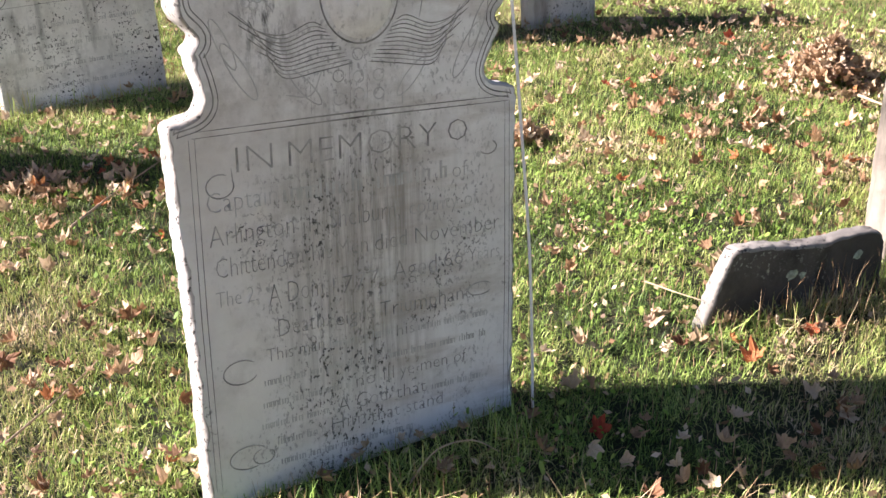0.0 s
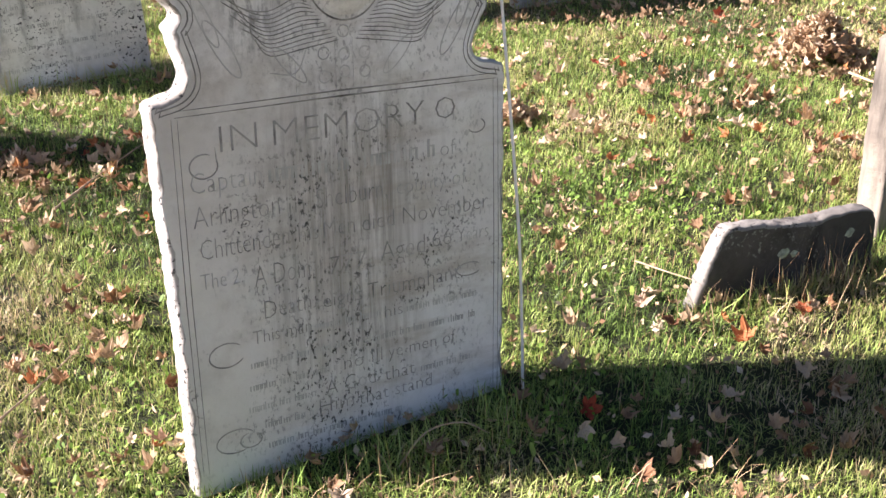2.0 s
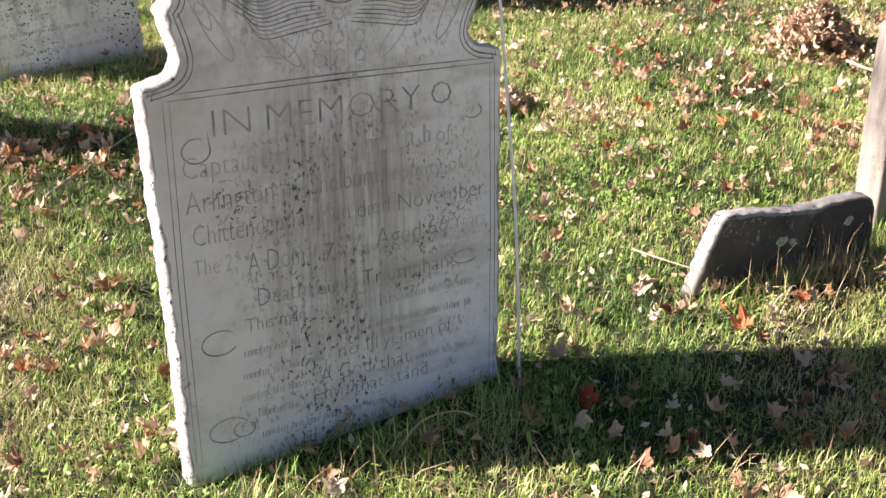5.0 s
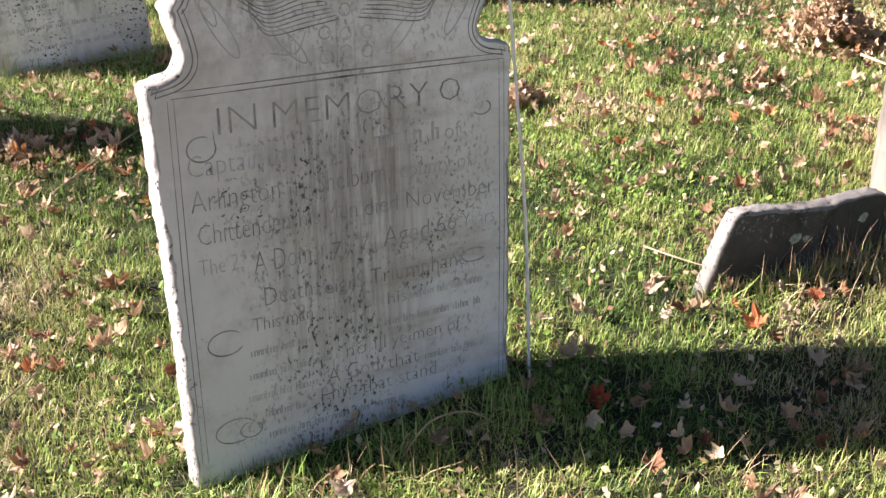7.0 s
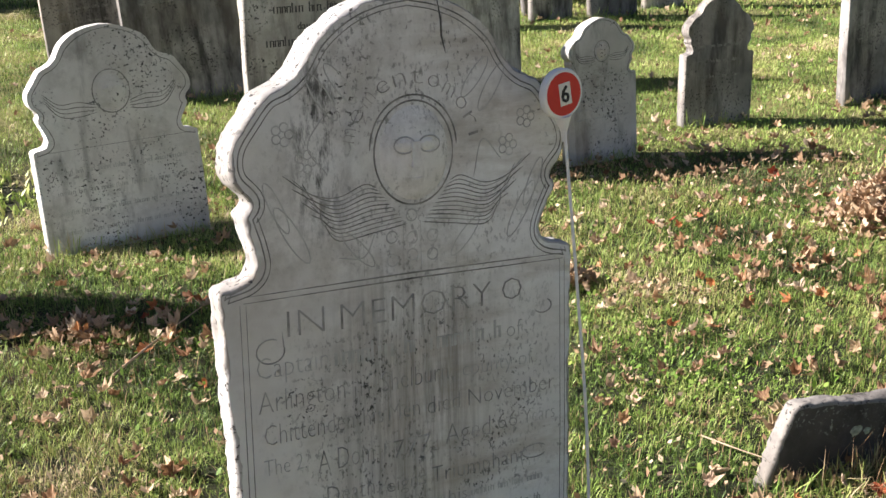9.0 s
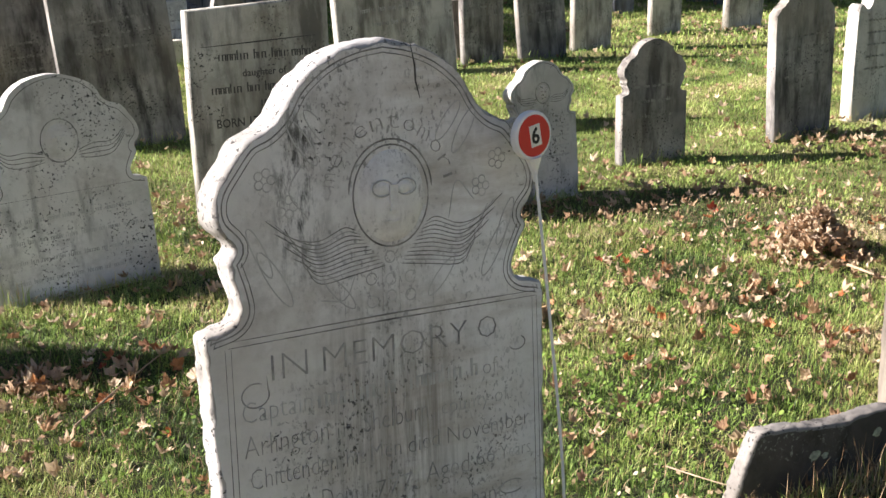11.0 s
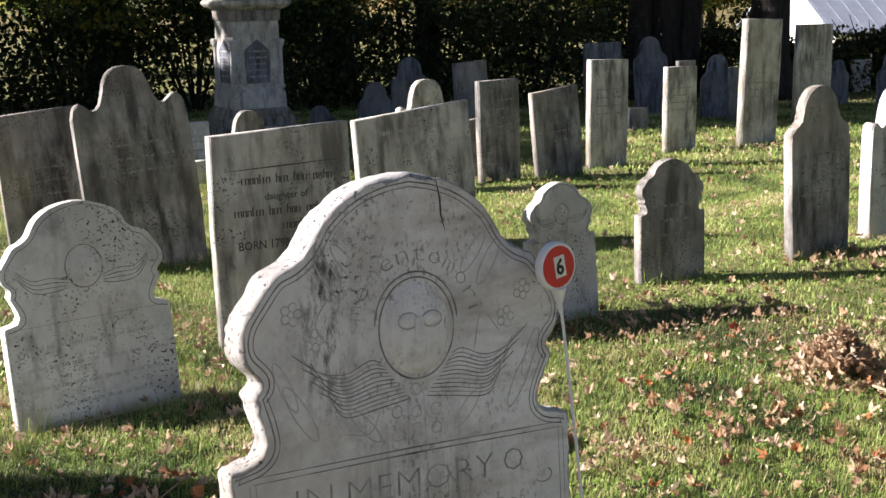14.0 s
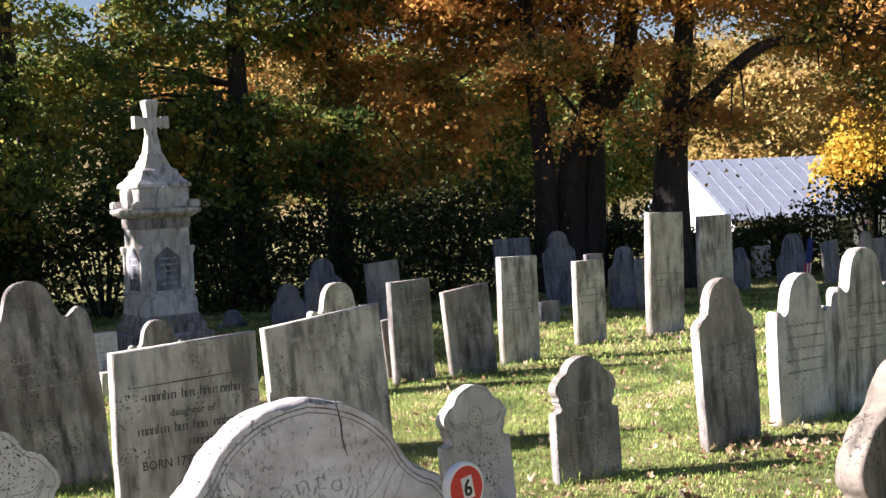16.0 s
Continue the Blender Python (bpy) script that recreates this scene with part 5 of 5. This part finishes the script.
# ---- grass, weeds and fallen leaves ----
def blades(name, x0, x1, y0, y1, n, height, width, seed, label, places=None, clump=13.0, material="grass", avoid=None):
    rng = np.random.default_rng(seed)
    if places is None:
        x, y = rng.uniform(x0, x1, n), rng.uniform(y0, y1, n)
        keep = np.array([(noise.noise((a * 2.2, b * 2.2, 5.0)) > -0.45 or rng.random() < 0.5) and (noise.noise((a * clump, b * clump, 8.0)) > -0.22 or rng.random() < 0.3) for a, b in zip(x, y)])
        if avoid:
            keep &= ~((x > avoid[0]) & (x < avoid[1]) & (y > avoid[2]) & (y < avoid[3]))
        x, y = x[keep], y[keep]
    else:
        x, y = places
    n = len(x)
    z = np.array([ground_z(a, b) for a, b in zip(x, y)]) - 0.004
    h = height * rng.uniform(0.45, 1.35, n)
    a = rng.uniform(0, 2 * np.pi, n)
    tilt = np.abs(rng.normal(0.75, 0.48, n)).clip(0, 1.55)
    d = np.stack([np.cos(a) * np.sin(tilt), np.sin(a) * np.sin(tilt), np.cos(tilt)], 1)
    s = np.stack([-np.sin(a), np.cos(a), np.zeros(n)], 1) * (width * rng.uniform(0.6, 1.4, n))[:, None] / 2
    p = np.stack([x, y, z], 1)
    mid = p + d * h[:, None] * 0.45 + np.array([0, 0, 1]) * (0.14 * h)[:, None]
    tip = p + d * h[:, None]
    v = np.stack([p, mid + s, tip, mid - s], 1)
    me = bpy.data.meshes.new(name)
    me.vertices.add(4 * n)
    me.vertices.foreach_set("co", v.reshape(-1).astype(np.float32))
    me.loops.add(4 * n)
    me.loops.foreach_set("vertex_index", np.arange(4 * n, dtype=np.int32))
    me.polygons.add(n)
    me.polygons.foreach_set("loop_start", np.arange(0, 4 * n, 4, dtype=np.int32))
    me.update(calc_edges=True)
    return thing(name, me, M[material], Matrix(), label, "grass", kind="stuff")


blades("grass", -1.9, 2.1, 1.15, 4.6, 430000, 0.036, 0.0017, 1, "short green lawn grass with dry yellow blades")
blades("grass", -4.2, 5.2, 4.6, 9.5, 290000, 0.034, 0.0036, 2, "short sunlit lawn grass between the stones", clump=0.0)
blades("grass", -6.0, 9.0, 9.5, 18.0, 120000, 0.050, 0.0095, 3, "lawn grass under the trees", clump=0.0)

blades("dry_grass", -1.9, 2.1, 1.15, 5.0, 26000, 0.060, 0.0016, 21, "thin dry straw-coloured blades among the lawn grass", material="straw")
blades("rough_grass", -16, 16, -6.0, 24.0, 110000, 0.070, 0.014, 13, "rougher grass over the rest of the burial ground", avoid=(-6.0, 9.0, -6.0, 18.0))
# straw blades added out of view as a warm reflector for the stone's face
blades("dry_grass", -7, 9, -6.0, 1.15, 45000, 0.06, 0.014, 14, "unseen dry grass before the first stones, added to bounce warm light", clump=0.0, material="straw")
blades("rough_grass", -7, -1.9, 1.15, 4.6, 40000, 0.05, 0.012, 15, "sunlit lawn grass beside the first stones", clump=0.0)
blades("rough_grass", 2.1, 9, 1.15, 4.6, 50000, 0.05, 0.012, 16, "sunlit lawn grass past the first stones", clump=0.0)


def round_foot(centres, n, spread, seed):
    rng = np.random.default_rng(seed)
    xs, ys = [], []
    for (x, y, w, yaw, depth) in centres:
        k = int(n * w)
        t = rng.uniform(-w / 2, w / 2, k)
        o = -depth / 2 - np.abs(rng.normal(0, spread, k))
        c, s = math.cos(radians(yaw)), math.sin(radians(yaw))
        xs.append(x + c * t - s * o)
        ys.append(y + s * t + c * o)
    return np.concatenate(xs), np.concatenate(ys)


feet = [(x, y, w, yaw, th) for _, _, x, y, w, h, th, yaw, _ in STONES if y < 10]
blades("tall_grass", 0, 0, 0, 0, 0, 0.085, 0.003, 4, "longer uncut grass at the feet of the stones", round_foot(feet + [(0.872, 2.53, 0.6, 28, 0.1), (1.44, 2.96, 0.75, 33, 0.09)], 260, 0.03, 5))
blades("tall_grass", 0, 0, 0, 0, 0, 0.085, 0.0024, 6, "long grass blades along the foot of the marble stone", round_foot([(-0.06, 1.80, 0.60, 34, 0.02), (0.10, 1.86, 0.5, 34, 0.0), (0.86, 2.44, 0.55, 28, 0.0)], 420, 0.05, 7))


blades("dry_grass", 0, 0, 0, 0, 0, 0.13, 0.0016, 8, "tall dry stalks before the broken stone", round_foot([(0.86, 2.44, 0.62, 28, 0.0), (1.1, 2.6, 0.4, 28, 0.0)], 260, 0.06, 9), material="straw")
blades("dry_grass", 0, 0, 0, 0, 0, 0.12, 0.0016, 10, "long dry stalks along the edge of the shade", round_foot([(0.25, 1.66, 0.9, 12, 0.0), (-0.05, 1.72, 0.6, 34, 0.0)], 150, 0.06, 11), material="straw")


def leaf_disc_mesh(name, centres, sizes, rng):
    """Small oval, tilted weed leaves."""
    n = len(centres)
    k = 6
    a = rng.normal(0, 0.6, (n, 2))
    ang = np.arange(k) * 2 * np.pi / k
    ring = np.stack([np.cos(ang), np.sin(ang)], 1)
    turn = rng.uniform(0, 2 * np.pi, n)
    slim = rng.uniform(0.4, 0.8, n)
    long_, wide = ring[None, :, 0] * np.ones((n, 1)), ring[None, :, 1] * slim[:, None]
    flat = np.stack([long_ * np.cos(turn)[:, None] - wide * np.sin(turn)[:, None], long_ * np.sin(turn)[:, None] + wide * np.cos(turn)[:, None]], 2)
    v = np.empty((n, k, 3))
    v[:, :, :2] = centres[:, None, :2] + flat * sizes[:, None, None]
    v[:, :, 2] = centres[:, None, 2] + (flat * a[:, None, :]).sum(-1) * sizes[:, None]
    me = bpy.data.meshes.new(name)
    me.vertices.add(k * n)
    me.vertices.foreach_set("co", v.reshape(-1).astype(np.float32))
    me.loops.add(k * n)
    me.loops.foreach_set("vertex_index", np.arange(k * n, dtype=np.int32))
    me.polygons.add(n)
    me.polygons.foreach_set("loop_start", np.arange(0, k * n, k, dtype=np.int32))
    me.update(calc_edges=True)
    return me


rng = np.random.default_rng(77)
spots = [(0.45, 2.75, 0.20, 420), (0.62, 3.05, 0.22, 380), (0.35, 3.2, 0.2, 250), (0.75, 2.75, 0.15, 160), (0.30, 1.98, 0.10, 260), (-0.62, 1.62, 0.13, 240), (-0.55, 1.95, 0.12, 120), (-0.9, 3.1, 0.25, 260), (-0.75, 2.75, 0.2, 200), (-0.72, 4.35, 0.16, 240), (-1.35, 2.6, 0.3, 220), (1.15, 5.5, 0.12, 120), (0.0, 3.0, 0.3, 160), (-0.55, 1.45, 0.15, 160)]
cs = []
for x, y, s, n in spots:
    n = int(n * 0.8)
    q = rng.normal(0, s, (n, 2)) + (x, y)
    cs.append(np.stack([q[:, 0], q[:, 1], [ground_z(a, b) for a, b in q] + rng.uniform(0.01, 0.055, n)], 1))
cs = np.concatenate(cs)
thing("weeds", leaf_disc_mesh("weeds", cs, rng.uniform(0.003, 0.0085, len(cs)), rng), M["weed"], Matrix(), "low bright green clover and round-leaved weeds in the lawn", "weeds", kind="stuff")


def maple_leaf(seed):
    """A crumpled five-lobed dry leaf about 8 cm across, its edges rolled up."""
    r = random.Random(seed)
    bm = bmesh.new()
    tips = [(-90, 0.25)]
    for lobe, reach in ((-38, 0.72), (24, 0.92), (90, 1.05), (156, 0.92), (218, 0.72)):
        tips += [(lobe - 24, 0.66 * reach), (lobe - 13, 0.86 * reach), (lobe, reach), (lobe + 12, 0.84 * reach), (lobe + 24, 0.68 * reach)]
    ca, cb, tw = r.uniform(-0.3, 2.0), r.uniform(-0.3, 2.0), r.uniform(-1.2, 1.2)
    fold = r.uniform(0, 6.28)
    rolled = r.uniform(0.1, 0.45)

    def place(x, y, lift=0.0):
        u = x * math.cos(fold) + y * math.sin(fold)
        d = math.hypot(x, y)
        k = 1 - rolled * d * d * (0.5 + 0.5 * math.cos(2 * math.atan2(y, x) + fold))
        z = 0.5 * (ca * x * x + cb * y * y + tw * x * y) + 0.35 * abs(u) + lift
        return (x * k * 0.045, y * k * 0.045, 0.045 * z)

    c = bm.verts.new(place(0, 0))
    inner, outer = [], []
    for a, q in tips:
        a, q = radians(a + r.uniform(-4, 4)), q * r.uniform(0.82, 1.1)
        inner.append(bm.verts.new(place(0.5 * q * math.cos(a), 0.5 * q * math.sin(a), r.uniform(-0.09, 0.09))))
        outer.append(bm.verts.new(place(q * math.cos(a), q * math.sin(a), r.uniform(-0.16, 0.22))))
    n = len(tips)
    for i in range(n):
        j = (i + 1) % n
        bm.faces.new((c, inner[i], inner[j]))
        bm.faces.new((inner[i], outer[i], outer[j], inner[j]))
    stem = [bm.verts.new(place(0.02, -0.3)), bm.verts.new(place(-0.02, -0.3)), bm.verts.new(place(0.08, -1.15, 0.1))]
    bm.faces.new(stem)
    return finish(bm, "fallen_leaf")


leaf_meshes = [maple_leaf(s) for s in range(14)]
for me in leaf_meshes:
    me.materials.append(M["fallen"])
rl = random.Random(12)
known = [(-0.76, 2.31), (0.5, 3.18), (0.56, 3.12), (0.82, 2.9), (0.36, 1.93), (0.52, 1.78), (0.56, 1.80), (0.77, 2.18), (0.74, 2.22), (-0.51, 1.77), (0.62, 2.28), (0.58, 2.27), (0.66, 2.27), (0.70, 2.30), (0.9, 2.36), (0.97, 2.38), (0.30, 2.7), (0.33, 2.62), (0.36, 2.72), (0.66, 2.0), (0.74, 1.9), (0.83, 1.95), (0.9, 2.02), (0.97, 1.95), (0.78, 1.82), (0.62, 1.9), (0.45, 1.72), (0.28, 1.62)]
clusters = [(-0.85, 2.15, 0.10, 10), (-0.78, 2.0, 0.10, 8), (-0.95, 3.05, 0.16, 16), (-1.15, 2.9, 0.18, 16), (-0.72, 3.45, 0.2, 12), (-1.3, 3.25, 0.2, 12), (0.75, 3.75, 0.25, 20), (1.0, 3.6, 0.15, 18), (1.35, 3.5, 0.2, 12), (0.95, 4.15, 0.3, 18), (1.3, 4.7, 0.3, 20), (0.35, 3.45, 0.15, 10), (1.7, 4.2, 0.3, 14), (0.7, 3.3, 0.3, 12), (-0.55, 2.9, 0.25, 10), (-0.68, 1.55, 0.15, 8), (1.55, 5.3, 0.35, 18), (0.75, 4.85, 0.3, 10)]
for x, y, s, n in clusters:
    known += [(rl.gauss(x, s), rl.gauss(y, s)) for _ in range(n)]
inv = MAIN.inverted()
for i, (x, y) in enumerate(known[:298]):
    q = inv @ Vector((x, y, 0.1))
    if abs(q.x) < 0.37 and abs(q.y) < 0.09:
        continue
    big = rl.uniform(0.42, 0.82)
    ob = new("fallen_leaf", leaf_meshes[rl.randrange(14)])
    ob.matrix_world = pose(x, y, ground_z(x, y) + 0.022 + 0.012 * rl.random(), rl.gauss(0, 30), rl.gauss(0, 30), rl.uniform(0, 360)) @ Matrix.Scale(big, 4)
    tagged(ob, "dry curled maple leaf lying on the grass", "leaf", "fallen leaves")


def leaves_mesh(name, centres, size, r, upright=0.45):
    """Many curled leaves joined into one mesh."""
    shapes = []
    for me in leaf_meshes:
        co = np.empty(len(me.vertices) * 3, np.float32)
        me.vertices.foreach_get("co", co)
        shapes.append((co.reshape(-1, 3), [tuple(p.vertices) for p in me.polygons]))
    verts, faces, base = [], [], 0
    for c in centres:
        co, fs = shapes[r.integers(len(shapes))]
        turn = np.array(Euler((r.normal(0, upright), r.normal(0, upright), r.uniform(0, 6.28))).to_matrix())
        verts.append(co @ turn.T * (size * r.uniform(0.5, 1.25)) + c)
        faces += [tuple(base + i for i in f) for f in fs]
        base += len(co)
    me = bpy.data.meshes.new(name)
    me.from_pydata(np.concatenate(verts).tolist(), [], faces)
    return me


def litter(name, centres, size, seed, label, category="leaf litter", upright=0.45):
    r = np.random.default_rng(seed)
    return thing(name, leaves_mesh(name, centres, size, r, upright), M["litter"], Matrix(), label, category, kind="stuff")


r9 = np.random.default_rng(9)
q = np.concatenate([r9.uniform((-4, 4.6), (5, 10), (900, 2)), r9.uniform((-6, 10), (9, 18), (900, 2)), r9.uniform((-1.9, 1.2), (2.1, 5), (1100, 2)), r9.normal((2.1, 6.1), (0.3, 0.2), (120, 2)), r9.normal((2.9, 11.7), (0.5, 0.4), (160, 2)), r9.normal((1.0, 5.2), (0.3, 0.15), (60, 2))])
litter("leaf_litter", np.stack([q[:, 0], q[:, 1], [ground_z(a, b) + 0.03 for a, b in q]], 1), 0.62, 3, "scattered brown and tan fallen leaves on the lawn")


r8 = np.random.default_rng(8)
q = r8.uniform((-1.9, 1.2), (2.2, 5.2), (6500, 2))
thing("leaf_scraps", quads_mesh("leaf_scraps", np.stack([q[:, 0], q[:, 1], [ground_z(a, b) + 0.012 + 0.02 * r8.random() for a, b in q]], 1), 0.011 * r8.uniform(0.4, 1.4, len(q)), r8, 0.5, 1.7), M["litter"], Matrix(), "small brown scraps of dead leaf among the grass", "leaf litter", kind="stuff")


def pile(x, y, radius, height, n, seed, label):
    r = np.random.default_rng(seed)
    a, d = r.uniform(0, 2 * np.pi, n), np.abs(r.normal(0, 0.5, n)).clip(0, 1.5)
    px, py_ = x + radius * d * np.cos(a), y + radius * d * np.sin(a)
    pz = np.array([ground_z(u, v) for u, v in zip(px, py_)]) + height * np.maximum(0, 1 - d ** 1.3) * r.uniform(0.25, 1.05, n) + 0.015
    litter("leaf_pile", np.stack([px, py_, pz], 1), 0.62, seed, label, "leaf pile", 0.9)


pile(1.38, 4.22, 0.19, 0.17, 700, 31, "heap of raked brown and tan leaves on the lawn")
pile(-1.25, 3.0, 0.26, 0.03, 60, 32, "low drift of brown leaves in a stone's shadow")
pile(0.22, 3.52, 0.10, 0.05, 70, 33, "small clump of dark brown leaves beside the marble stone")


def twig(points, r0, label="pale dry twig lying in the grass"):
    pts = smooth(points, 4)
    thing("twig", tube([tuple(p) for p in pts], [r0 * (1 - 0.6 * i / (len(pts) - 1)) for i in range(len(pts))], 6), M["twig"], Matrix(), label, "twig", "twigs")


g = ground_z
twig([(-0.02, 1.76, g(0, 1.76) + 0.01), (0.03, 1.80, g(0, 1.8) + 0.06), (0.10, 1.83, g(0, 1.8) + 0.065), (0.155, 1.83, g(0, 1.8) + 0.04)], 0.0028, "curved pale stalk arching over the grass")
twig([(-0.86, 1.80, g(-0.8, 1.8) + 0.03), (-0.80, 1.98, g(-0.8, 1.9) + 0.035), (-0.77, 2.12, g(-0.8, 2.1) + 0.03)], 0.003)
twig([(1.44, 4.02, g(1.4, 4) + 0.03), (1.50, 3.92, g(1.4, 4) + 0.03), (1.58, 3.86, g(1.4, 4) + 0.02)], 0.006, "bent grey stick beside the leaf heap")
twig([(-1.05, 2.75, g(-1, 2.8) + 0.03), (-0.98, 3.0, g(-1, 3) + 0.04), (-0.92, 3.25, g(-1, 3.2) + 0.03)], 0.004)
twig([(0.52, 2.56, g(0.5, 2.5) + 0.03), (0.60, 2.47, g(0.5, 2.4) + 0.05), (0.68, 2.42, g(0.6, 2.4) + 0.05)], 0.0025)
